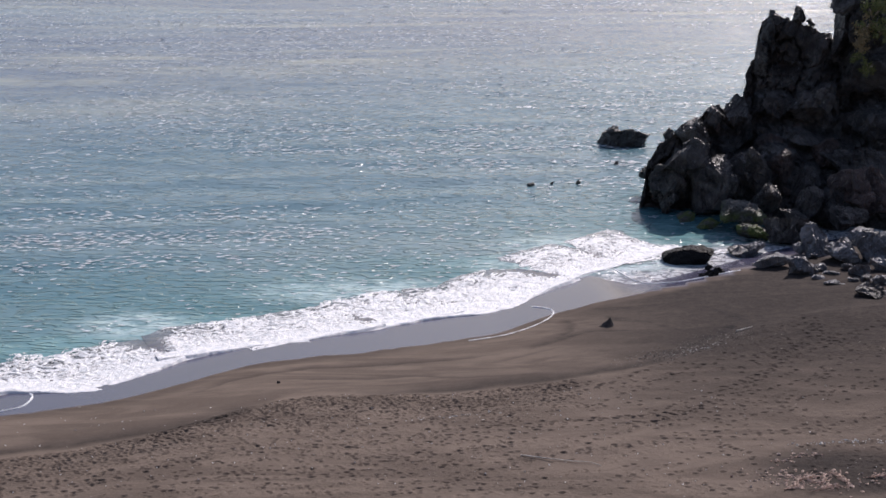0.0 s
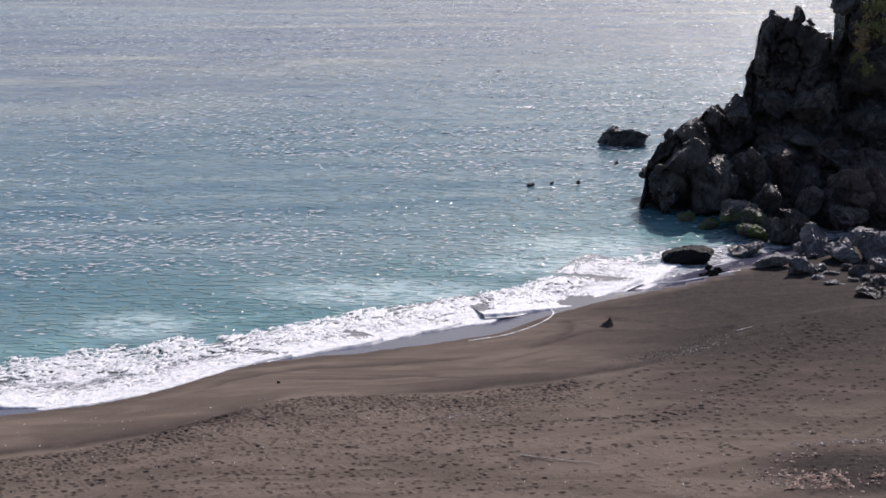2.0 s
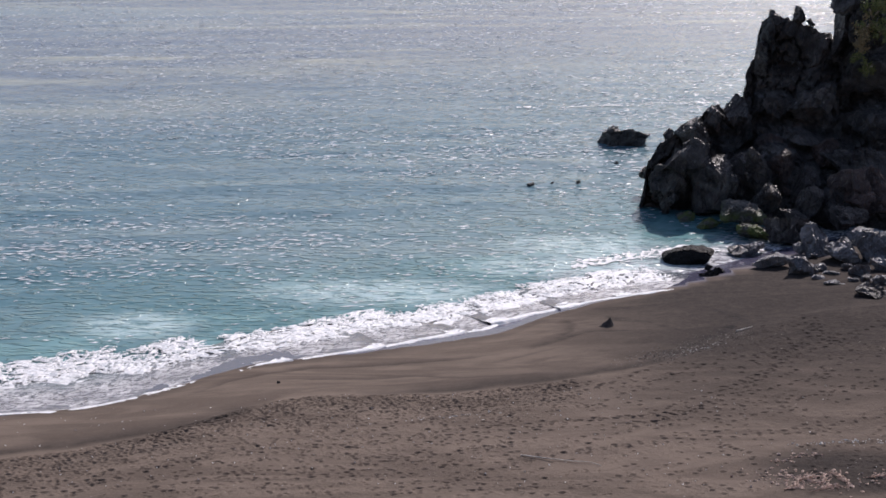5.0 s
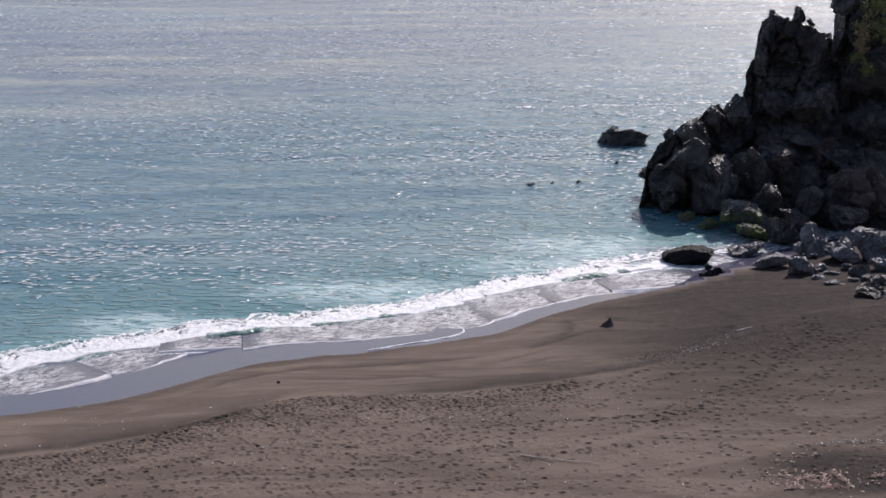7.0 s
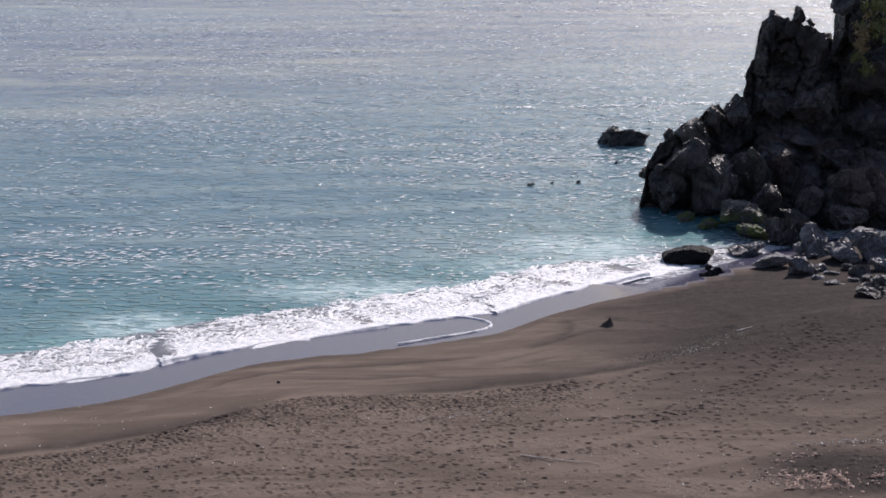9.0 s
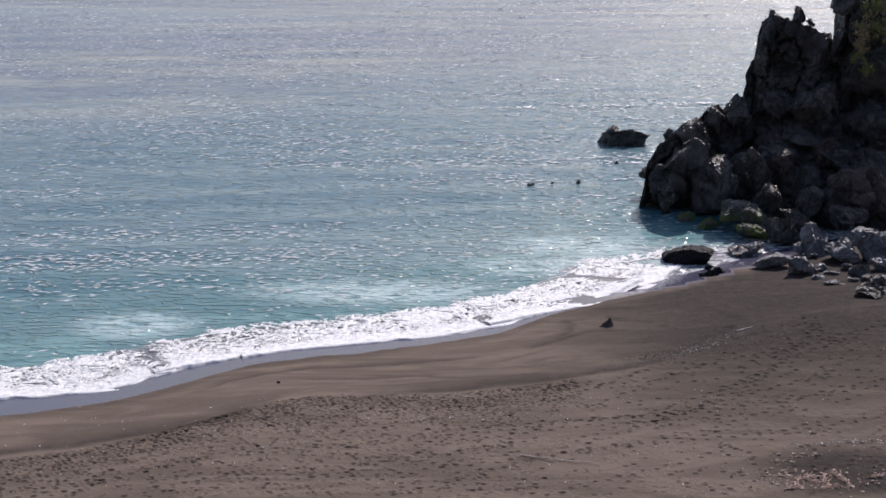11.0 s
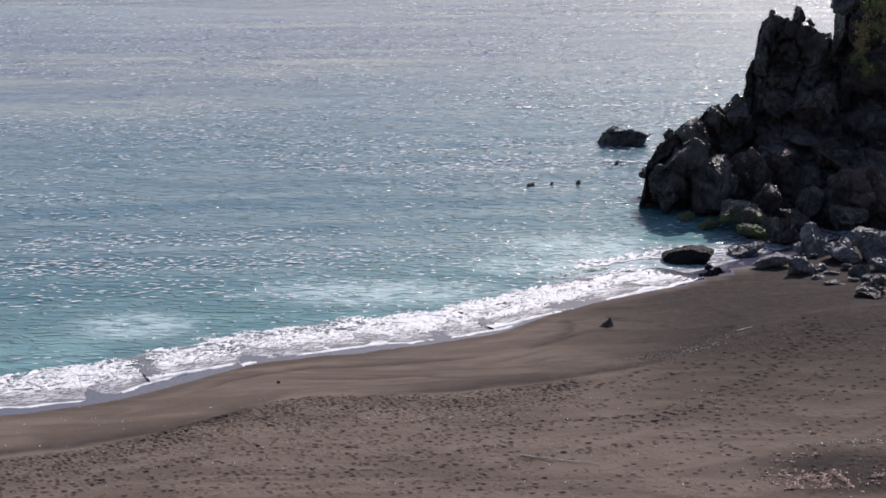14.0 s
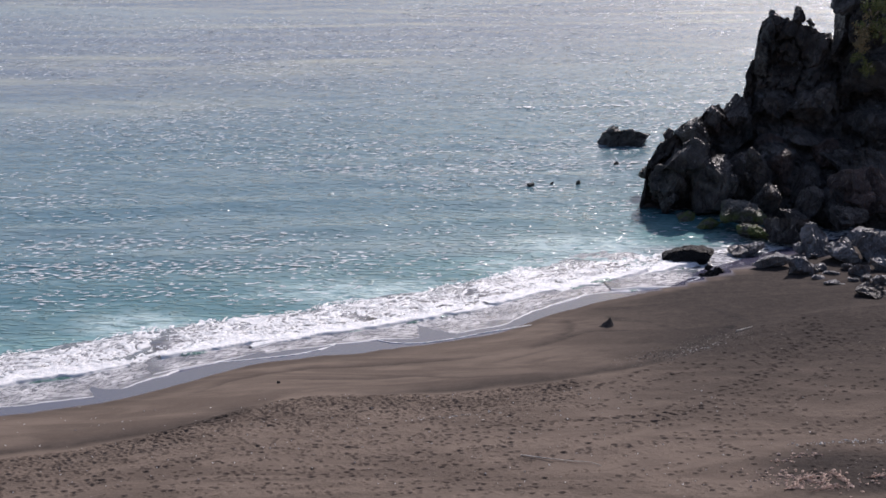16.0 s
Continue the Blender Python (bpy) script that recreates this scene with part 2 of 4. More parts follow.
def fbm(x, y, octaves=4):
    s, a, t = 0.0, 0.5, 0.0
    for i in range(octaves):
        s, t = s + a * vnoise(x * 2 ** i + 17.3 * i, y * 2 ** i + 5.1 * i), t + a
        a *= 0.5
    return s / t


def smooth(v, lo, hi):
    u = np.clip((v - lo) / (hi - lo), 0, 1)
    return u * u * (3 - 2 * u)


def inland(x, y):
    return (np.interp(x, _tx, _RUN) - y) * 0.86


def slope_at(x):
    """Slope of the swash zone: steeper beside the headland."""
    return 0.125 + 0.11 * smooth(x, 11.0, 15.5)


def beach(x, y):
    """Height of the bare sand."""
    d = inland(x, y)
    low = 1.0 + slope_at(x) * d
    low = np.maximum(low, -9.0 + 0.01 * np.clip(d, -900, 0))
    high = 1.0 + 1.25 * (1 - np.exp(-np.maximum(d, 0) / 12.5)) + 0.012 * np.maximum(d, 0)
    z = np.where(d < 0, low, high)
    up = (np.interp(x, _tx, _UP) - y)
    z = z + 0.16 * smooth(up, -0.6, 0.9) + 0.16 * (fbm(x * 0.16, y * 0.16, 3) - 0.5) * smooth(d, 1.0, 8.0)
    # the hillside that the camera stands on
    z = z + np.maximum(0, 62.0 - y) * 0.56 * smooth(y, -900, 60) * smooth(62.0 - y, 0, 6)
    return np.minimum(z, 36.2)


def grid_mesh(name, xs, ys, z, material, attributes=(), keep=None):
    nx, ny = len(xs), len(ys)
    gx, gy = np.meshgrid(xs, ys)
    co = np.stack([gx, gy, z], -1).reshape(-1, 3)
    i = (np.arange(ny - 1)[:, None] * nx + np.arange(nx - 1)[None, :]).ravel()
    quads = np.stack([i, i + 1, i + nx + 1, i + nx], -1)
    if keep is not None:
        quads = quads[keep.ravel()[quads].sum(1) >= 3]
    me = bpy.data.meshes.new(name)
    me.vertices.add(len(co))
    me.vertices.foreach_set("co", co.ravel().astype(np.float32))
    me.loops.add(quads.size)
    me.loops.foreach_set("vertex_index", quads.ravel().astype(np.int32))
    me.polygons.add(len(quads))
    me.polygons.foreach_set("loop_start", (np.arange(len(quads)) * 4).astype(np.int32))
    me.polygons.foreach_set("use_smooth", np.ones(len(quads), dtype=bool))
    me.update(calc_edges=True)
    for key, values in dict(attributes).items():
        me.attributes.new(key, "FLOAT", "POINT").data.foreach_set("value", values.ravel().astype(np.float32))
    me.materials.append(material)
    return me


def outward(lo, hi, step, far, growth=1.35):
    """Coordinates dense between lo and hi, coarser and coarser out to far."""
    mid = list(np.arange(lo, hi + step / 2, step))
    s, v = step, mid[-1]
    while v < far[1]:
        s *= growth
        v += s
        mid.append(v)
    s, v, low = step, mid[0], []
    while v > far[0]:
        s *= growth
        v -= s
        low.append(v)
    return np.array(low[::-1] + mid)


def footprints(rng):
    """Centres of the prints: trails across the upper beach and a trampled belt."""
    spots = []
    def trail(x, y, heading, n, step=0.62):
        for i in range(n):
            heading += rng.uniform(-4, 4)
            c, s = math.cos(radians(heading)), math.sin(radians(heading))
            x, y = x + c * step, y + s * step
            side = 0.11 if i % 2 else -0.11
            spots.append((x - s * side, y + c * side, rng.uniform(0.08, 0.115), rng.uniform(0.045, 0.07)))
    for _ in range(28):
        trail(rng.uniform(-26, 22), rng.uniform(78, 96), rng.choice([rng.uniform(0, 45), rng.uniform(180, 215)]), rng.randint(14, 44), 0.74)
    for x, y, heading in ((8.4, 88.6, 41), (6.6, 82.8, 40), (7.2, 82.4, 42), (15.5, 89.5, 50), (17.0, 90.0, 52), (25.0, 99.0, 95), (25.6, 104.5, 165), (10.0, 85.0, 33), (14.0, 84.0, 40)):
        trail(x, y, heading, 22, 0.74)
    for _ in range(6500):
        x, y = rng.uniform(-29, 30), rng.uniform(75, 104)
        if x > 4 and rng.rand() < 0.72:
            continue
        spots.append((x, y, rng.uniform(0.06, 0.105), rng.uniform(0.03, 0.07)))
    for _ in range(2400):
        x = rng.uniform(-29, 8)
        spots.append((x, float(np.interp(x, _tx, _UP)) - 0.3 - abs(rng.normal(0, 2.2)), rng.uniform(0.06, 0.09), rng.uniform(0.03, 0.055)))
    return spots


# dark heavy sand sorted by old swashes: lines (x, y), the fade to their left and right in metres, and strength
SORTED = [
    ([(-10.4, 91.0), (-2.8, 92.2), (2.2, 93.0), (7.4, 94.1), (11.0, 95.4), (14.0, 96.8), (16.7, 98.7), (19.3, 101.0), (21.0, 103.8), (21.9, 106.8), (21.5, 109.2)], 1.7, 0.6, 0.8),
    ([(13.5, 98.6), (16.0, 100.2), (18.4, 102.6), (19.8, 105.2), (19.4, 107.6), (17.0, 108.8)], 3.6, 2.0, 1.0),
    ([(5.3, 99.7), (6.4, 101.0), (9.6, 103.5), (12.6, 103.8), (14.6, 101.8), (14.9, 99.7), (13.3, 97.7), (11.1, 96.3)], 1.2, 0.4, 0.7),
    ([(8.4, 108.0), (8.9, 106.0), (8.6, 103.9), (7.7, 102.7)], 0.4, 1.0, 0.65),
    ([(10.8, 108.6), (11.4, 106.5), (13.6, 105.6), (15.9, 103.3), (16.5, 101.0)], 1.6, 0.5, 0.85),
    ([(8.8, 108.6), (12.5, 109.9), (16.5, 110.5), (20.5, 110.7), (24.5, 110.5)], 0.8, 1.8, 0.85),
    ([(-16.0, 92.0), (-13.3, 95.4), (-11.1, 96.8), (-8.0, 97.7), (-3.0, 97.9), (0.6, 98.7), (4.2, 99.7)], 0.6, 0.12, 0.6),
    ([(-10.9, 95.4), (-6.4, 94.9), (-0.8, 95.4), (4.0, 94.7), (7.5, 95.4)], 0.5, 0.10, 0.55),
    ([(-30.0, 81.0), (-24.1, 83.4), (-19.8, 84.9), (-15.4, 86.3), (-12.4, 88.2), (-10.4, 90.7)], 1.2, 0.5, 0.7),
    ([(2.0, 97.4), (5.0, 98.6), (8.0, 100.4), (10.5, 101.2), (12.0, 100.2)], 0.35, 0.12, 0.35),
]


def sorted_sand(gx, gy):
    """Share of dark sand along the lines of SORTED."""
    wx = gx + 0.9 * (fbm(gx * 0.35, gy * 0.35 + 3, 3) - 0.5)
    wy = gy + 1.3 * (fbm(gx * 0.3 + 8, gy * 0.3, 3) - 0.5)
    out = np.zeros_like(gx)
    for points, left, right, strength in SORTED:
        best, side, reach = np.full(gx.shape, 1e9), np.zeros_like(gx), np.zeros_like(gx)
        for i, ((ax, ay), (bx, by)) in enumerate(zip(points, points[1:])):
            dx, dy = bx - ax, by - ay
            u = np.clip(((wx - ax) * dx + (wy - ay) * dy) / (dx * dx + dy * dy), 0, 1)
            d = np.hypot(wx - ax - u * dx, wy - ay - u * dy)
            near = d < best
            best = np.where(near, d, best)
            side = np.where(near, dx * (wy - ay) - dy * (wx - ax), side)
            reach = np.where(near, (i + u) / (len(points) - 1), reach)
        ends = smooth(reach, 0.0, 0.18) * (1 - 0.8 * smooth(reach, 0.85, 1.0))
        out = np.maximum(out, strength * ends * np.exp(-(best / np.where(side > 0, left, right)) ** 1.5))
    return out


def make_ground():
    xs = outward(-29.0, 31.0, 0.07, (-1500, 1500))
    ys = outward(76.0, 112.0, 0.07, (-600, 3000))
    gx, gy = np.meshgrid(xs, ys)
    z = beach(gx, gy)
    d = inland(gx, gy)
    up = np.interp(gx, _tx, _UP) - gy
    rough = smooth(up, -0.3, 1.2)
    rough = rough * (0.35 + 0.65 * smooth(fbm(gx * 0.12, gy * 0.2, 3), 0.35, 0.6))
    z = z + (fbm(gx * 1.6, gy * 1.6, 4) - 0.5) * 0.06 * rough
    rng = np.random.RandomState(11)
    for x, y, r, depth in footprints(rng):
        if np.interp(x, _tx, _UP) - y < 0.2:
            continue
        i0, i1 = np.searchsorted(xs, [x - 0.5, x + 0.5])
        j0, j1 = np.searchsorted(ys, [y - 0.5, y + 0.5])
        q = ((gx[j0:j1, i0:i1] - x) ** 2 / 2.6 + (gy[j0:j1, i0:i1] - y) ** 2) / r ** 2
        z[j0:j1, i0:i1] += depth * (-np.exp(-q * q) * 1.25 + 0.3 * np.exp(-(np.sqrt(q) - 1.6) ** 2 * 3))
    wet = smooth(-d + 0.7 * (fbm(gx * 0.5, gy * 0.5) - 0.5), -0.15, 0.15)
    damp = (0.2 + 0.4 * smooth(gx, -2, 8)) * smooth(fbm(gx * 0.10 + 3, gy * 0.16 + fbm(gx * 0.1, gy * 0.1) * 2.5, 4), 0.50, 0.64) * smooth(d, 0.5, 3.0) * (1 - 0.8 * smooth(up, -1.0, 0.6))
    wob = 1.6 * (fbm(gx * 0.18, gy * 0.18 + 7, 3) - 0.5)
    damp = np.maximum(damp * 0.55, sorted_sand(gx, gy) * (0.75 + 0.5 * fbm(gx * 1.1, gy * 1.1, 3)))
    damp = np.maximum(damp, 0.92 * smooth(gx + 2.5 * wob, 2.0, 18.0) * smooth(gy + 2.0 * wob, 79, 103) * smooth(d, 0.3, 1.5))
    damp = np.maximum(damp, 0.92 * (1 - smooth(np.sqrt(((gx - 22.5) / 6.5) ** 2 + ((gy - 78.5) / 3.6) ** 2) + 0.3 * wob, 0.5, 1.2)))
    damp = np.maximum(damp, 0.30 * (1 - smooth(d + 0.8 * wob, 0.5, 1.6)))
    z = z + 0.05 * (fbm(gx * 0.35 + 9, d * 1.1, 3) - 0.5) * smooth(d, 0.3, 1.5)
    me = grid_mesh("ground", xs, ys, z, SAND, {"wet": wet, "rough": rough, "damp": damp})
    return tagged(new("ground", me), "dark volcanic sand beach, trampled above and wet by the sea", "beach", kind="structure")


ground = make_ground()


# ---- the sea ----
def make_sea():
    xs = outward(-80.0, 80.0, 0.55, (-2500, 2500))
    ys = outward(-60.0 + 140.0, 285.0, 0.55, (60, 4000))
    gx, gy = np.meshgrid(xs, ys)
    z = np.zeros_like(gx)
    rng = np.random.RandomState(3)
    for _ in range(9):
        ang, lam = radians(rng.uniform(60, 125)), rng.uniform(3.0, 9.0)
        k = 2 * math.pi / lam
        z += 0.0045 * lam * np.sin(k * (math.cos(ang) * gx + math.sin(ang) * gy) + rng.uniform(0, 6) + 1.5 * fbm(gx * 0.05, gy * 0.05, 2))
    fade = smooth(gy, 285, 320)
    off = -0.51 * gx + 0.86 * gy - 93.0
    z = z * (1 - fade) * 0.8 * (0.2 + 0.6 * smooth(off, 16, 40)) * (1 - 0.6 * smooth(off, 45, 100))
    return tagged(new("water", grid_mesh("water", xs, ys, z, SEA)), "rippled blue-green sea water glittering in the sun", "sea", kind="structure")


water = make_sea()


# near-white base colour puts the sun's glints on the sea into thin flakes
GLINT = Nodes("glint_white").done(Base_Color=(0.74, 0.78, 0.80), Roughness=0.45, IOR=1.33)
ripples = []


def make_glint_flakes(count, seed):
    """Small pale flakes strewn over the sea, lying along the wind: painted sun glints."""
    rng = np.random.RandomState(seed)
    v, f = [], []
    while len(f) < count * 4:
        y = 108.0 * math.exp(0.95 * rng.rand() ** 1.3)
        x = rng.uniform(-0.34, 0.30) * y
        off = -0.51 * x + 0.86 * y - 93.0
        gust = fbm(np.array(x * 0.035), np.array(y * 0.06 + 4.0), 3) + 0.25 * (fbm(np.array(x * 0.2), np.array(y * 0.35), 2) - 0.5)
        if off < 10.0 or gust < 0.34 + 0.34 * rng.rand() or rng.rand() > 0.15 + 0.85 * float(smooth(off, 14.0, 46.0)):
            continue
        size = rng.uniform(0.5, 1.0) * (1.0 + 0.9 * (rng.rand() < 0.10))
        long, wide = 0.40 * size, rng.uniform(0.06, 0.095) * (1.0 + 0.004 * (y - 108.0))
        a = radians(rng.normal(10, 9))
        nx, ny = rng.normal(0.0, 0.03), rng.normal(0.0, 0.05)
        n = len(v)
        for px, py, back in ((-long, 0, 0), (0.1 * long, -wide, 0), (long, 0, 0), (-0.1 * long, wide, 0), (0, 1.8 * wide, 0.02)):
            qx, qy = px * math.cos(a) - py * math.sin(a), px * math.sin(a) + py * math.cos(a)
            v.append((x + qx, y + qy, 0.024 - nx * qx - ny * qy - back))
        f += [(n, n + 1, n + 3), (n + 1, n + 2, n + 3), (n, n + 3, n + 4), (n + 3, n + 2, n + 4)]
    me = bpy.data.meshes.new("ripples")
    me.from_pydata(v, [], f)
    me.materials.append(GLINT)
    ob = tagged(new("ripples", me), "small near-white flakes standing in for sun glints on the sea", "ripples", kind="stuff")
    beat = rng.uniform(0, 6.28)
    ripples.append((ob, [(t * 0.25, pose(0.2 * t * 0.25, -0.45 * t * 0.25, 0.026 * math.sin(t * 0.25 * 2.9 + beat) - 0.005)) for t in range(65)]))


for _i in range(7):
    make_glint_flakes(1800, 60 + _i)


# ---- rocks ----
def ico(level):
    bm = bmesh.new()
    bmesh.ops.create_icosphere(bm, subdivisions=level, radius=1.0)
    v = np.array([p.co[:] for p in bm.verts])
    f = [[q.index for q in p.verts] for p in bm.faces]
    bm.free()
    return v, f


ICO = {n: ico(n) for n in (3, 4, 5, 6)}


def fracture(p, size, shift, bed):
    """Blocky relief of broken basalt at p: each block stands in or out as a whole, with grooves between."""
    q = bed @ p
    q = Vector((q.x, q.y * 1.25, q.z * 0.62)) / size + shift
    far, centre = noise.voronoi(q)
    block = noise.cell(centre[0] * 5.3 + shift)
    return block - 0.9 * max(0.0, 0.16 - (far[1] - far[0])) / 0.16


def rock_mesh(name, size, seed, material, level=5, cuts=12, rough=0.10, sharp=0.34, broken=1.0):
    """An angular boulder: a ball cut by planes, then broken into blocks along its joints."""
    v, f = ICO[level]
    rng = np.random.RandomState(seed)
    p = v.copy()
    for _ in range(cuts):
        n = rng.normal(size=3)
        n /= np.linalg.norm(n)
        over = np.maximum(p @ n - rng.uniform(sharp, 0.82), 0)
        p -= over[:, None] * n * 0.97
    p /= np.abs(p).max(0) ** 0.8
    size = np.array(size)
    s = float(size.min())
    out = np.empty_like(p)
    shift = Vector(rng.uniform(-50, 50, 3))
    bed = Euler(rng.uniform(-0.7, 0.7, 3)).to_matrix()
    for i, q in enumerate(p):
        w = Vector(q * size)
        a = noise.fractal(w * (1.1 / s) + shift, 1.0, 2.0, 2) * rough
        b = fracture(w, 0.75 * s, shift, bed) * 0.11 * s * broken
        c = fracture(w, 0.26 * s + 0.12, shift, bed) * 0.05 * min(1.6, s) * broken
        e = noise.noise(w * 2.3 + shift) * 0.06 * min(1.0, s)
        out[i] = q * (1 + a) * size + v[i] * (b + c + e - 0.05 * s)
    me = bpy.data.meshes.new(name)
    me.from_pydata(out.tolist(), [], f)
    me.materials.append(material)
    me.update()
    return me


def boulder(x, y, z, sx, sy, sz, turn, seed, material=None, label="dark basalt boulder in the headland rock pile", lean=0.0, level=5, group="headland boulders", name="boulder", tip=0.0, broken=1.0):
    ob = new(name, rock_mesh(name, (sx, sy, sz), seed, material or BASALT, level, broken=broken))
    ob.matrix_basis = pose(x, y, z, lean, tip, turn)
    return tagged(ob, label, "rock", group)


RIDGE = [(17.2, 141, -0.8), (17.6, 141.5, 1.6), (18.1, 142, 3.9), (19.3, 143, 5.6), (20.9, 144, 6.3), (21.9, 145, 7.0), (23.1, 145.5, 7.3), (23.6, 146, 8.0), (24.8, 147, 8.0), (25.9, 147.5, 7.4), (26.5, 148, 7.6), (27.4, 148.5, 8.2), (27.8, 149, 10.6), (28.4, 149.5, 11.9), (28.7, 150, 12.7), (28.9, 150, 15.0), (29.5, 150, 15.4), (29.8, 150, 16.4), (30.1, 150, 16.4), (30.9, 150, 15.7), (31.8, 150, 15.1), (34.5, 151, 14.1), (36.2, 151, 13.6), (37.3, 152, 14.8), (40.9, 153, 16.7), (44.7, 154, 19.7)]   # x, y and height along the headland's crest


def make_headland():
    """The headland's core: a steep ridge of broken basalt running out into the sea."""
    r = np.array(RIDGE)
    xs = np.concatenate([np.arange(r[0, 0], r[-1, 0], 0.12), np.arange(r[-1, 0], 140.0, 3.0)])
    ry, rz = np.interp(xs, r[:, 0], r[:, 1]), np.interp(xs, r[:, 0], r[:, 2])
    rz = rz + np.minimum(np.maximum(0, xs - r[-1, 0]) * 0.5, 7.0)
    foot = np.interp(xs, [17.0, 21.0, 28.0, 36.0, 50.0, 140.0], [140.2, 138.5, 134.0, 131.0, 127.0, 100.0])
    n = 150
    s = np.linspace(0, 1, n)
    co, faces = [], []
    tilt = Euler((0.25, -0.45, 0.2)).to_matrix()
    for i, x in enumerate(xs):
        for v in s:
            if v < 0.8:                      # seaward-facing front: apron of rubble, then the crag
                q = v / 0.8
                out = (q / 0.45) ** 1.2 * 0.80 if q < 0.45 else 0.80 + (q - 0.45) / 0.55 * 0.20
                y = foot[i] + (ry[i] - foot[i]) * out
                h = -1.5 + (rz[i] + 1.5) * q ** 1.05
            else:
                q = (v - 0.8) / 0.2
                y, h = ry[i] + 0.6 + q * 14, rz[i] - (rz[i] + 4) * q ** 0.9
            p = Vector((x, y, h))
            aside = max(0.0, y - ry[i]) * 0.24
            top = 1.0 - 0.55 * smooth(v, 0.62, 0.80) * (1 - smooth(v, 0.82, 0.9))
            b = fracture(p, 2.6, Vector((3.0, 1.0, 7.0)), tilt) * 0.95 + fracture(p, 0.85, Vector((1.0, 5.0, 2.0)), tilt) * 0.30
            b += (noise.ridged_multi_fractal(p * 0.28, 0.9, 2.1, 4, 1.0, 2.0) - 1.2) * 0.45 - 0.3
            jag = fracture(p, 0.8, Vector((4.0, 2.0, 9.0)), tilt)
            co.append((x + aside + (0.25 * noise.noise(p * 0.9 + Vector((9, 0, 0))) + 0.15 * jag) * top, y - b * top, h + 0.4 * noise.noise(p * 0.7) * top + 0.16 * jag * smooth(v, 0.3, 0.7)))
    m = len(xs)
    for i in range(m - 1):
        for j in range(n - 1):
            a = i * n + j
            faces.append((a, a + n, a + n + 1, a + 1))
    me = bpy.data.meshes.new("headland_cliff")
    me.from_pydata(co, [], faces)
    me.materials.append(CRAG)
    me.update()
    return tagged(new("headland_cliff", me), "dark basalt headland crag running out into the sea", "cliff", kind="structure")


headland = make_headland()


def rubble(count, seed):
    """Smaller boulders lying all over the apron and ledges of the headland."""
    rng = random.Random(seed)
    shapes = [rock_mesh("boulder", (1.0, rng.uniform(0.7, 1.1), rng.uniform(0.55, 0.9)), 500 + i, (CRAG, BASALT, BROWN, GREYDARK)[i % 4], 5) for i in range(10)]
    spots = [v.co.copy() for v in headland.data.vertices if 19.0 < v.co.x < 44 and 0.3 < v.co.z < np.interp(v.co.x - 1.0, [r[0] for r in RIDGE], [r[2] for r in RIDGE]) - 1.2 and v.co.y < 149]
    for i in range(count):
        p = rng.choice(spots)
        s = rng.uniform(0.5, 1.5) * (1.0 if p.z < 9 else 0.8)
        ob = new("boulder", rng.choice(shapes))
        ob.matrix_basis = pose(p.x, p.y + 0.2 * s, p.z - 0.1 * s, rng.uniform(-40, 40), rng.uniform(-30, 30), rng.uniform(0, 360)) @ Matrix.Scale(s, 4)
        tagged(ob, "dark angular basalt boulder among the headland rubble", "rock", "headland boulders")


rubble(150, 8)

boulder(32.55, 150.5, 15.45, 0.72, 1.0, 1.05, 0, 61, BASALT, "dark basalt boulder in the headland rock pile")
boulder(33.62, 150.5, 14.85, 0.48, 0.6, 0.50, 0, 62, BASALT, "dark basalt boulder in the headland rock pile")
boulder(38.55, 149.0, 15.72, 3.74, 4.5, 4.30, 12, 63, BASALT, "dark basalt boulder in the headland rock pile")
boulder(36.31, 148.5, 16.91, 1.86, 2.4, 1.64, 0, 64, BASALT, "dark basalt boulder in the headland rock pile")
boulder(36.70, 149.8, 15.00, 2.05, 2.4, 3.10, 20, 75, BASALT, broken=0.5)
boulder(38.37, 149.0, 11.09, 3.33, 4.0, 3.33, 40, 65, BASALT, "dark basalt boulder in the headland rock pile")
boulder(30.60, 134.5, 2.60, 1.05, 1.7, 2.60, 15, 71, BASALT, "tall dark basalt slab leaning in the rock pile", tip=22)
boulder(34.40, 134.5, 3.40, 1.90, 1.8, 2.30, -10, 72, BROWN, "brown basalt slab leaning in the rock pile", tip=28)
boulder(26.80, 138.2, 3.90, 1.30, 1.8, 2.70, 10, 73, BASALT, "tall dark basalt slab leaning in the rock pile", tip=-24)
boulder(29.40, 139.6, 4.60, 1.30, 1.6, 1.90, -20, 74, BROWN, "brown basalt slab leaning in the rock pile", tip=-30)
boulder(27.91, 130.0, 0.89, 2.30, 2.2, 1.90, 12, 31, BASALT, "dark basalt boulder in the headland rock pile")
boulder(25.60, 131.0, 0.75, 1.75, 1.6, 0.95, -25, 32, MOSSY, "dark rock with green moss at the water's edge")
boulder(24.31, 134.0, 1.18, 2.67, 2.2, 1.38, 8, 33, MOSSY, "dark rock with green moss at the water's edge")
boulder(22.53, 134.5, 0.35, 1.24, 1.0, 0.72, 0, 34, MOSSY, "dark rock with green moss at the water's edge")
boulder(20.84, 137.0, 0.10, 0.84, 0.9, 0.73, 0, 35, MOSSY, "dark rock with green moss at the water's edge")
boulder(24.40, 127.2, 0.18, 1.76, 1.6, 0.93, 5, 36, GREY, "wet grey rock slab at the water's edge")
boulder(33.45, 135.0, 2.14, 2.06, 2.2, 2.06, -20, 37, BASALT, "dark basalt boulder in the headland rock pile")
boulder(31.24, 137.0, 2.26, 1.31, 1.6, 2.61, 10, 38, BASALT, "dark basalt boulder in the headland rock pile")
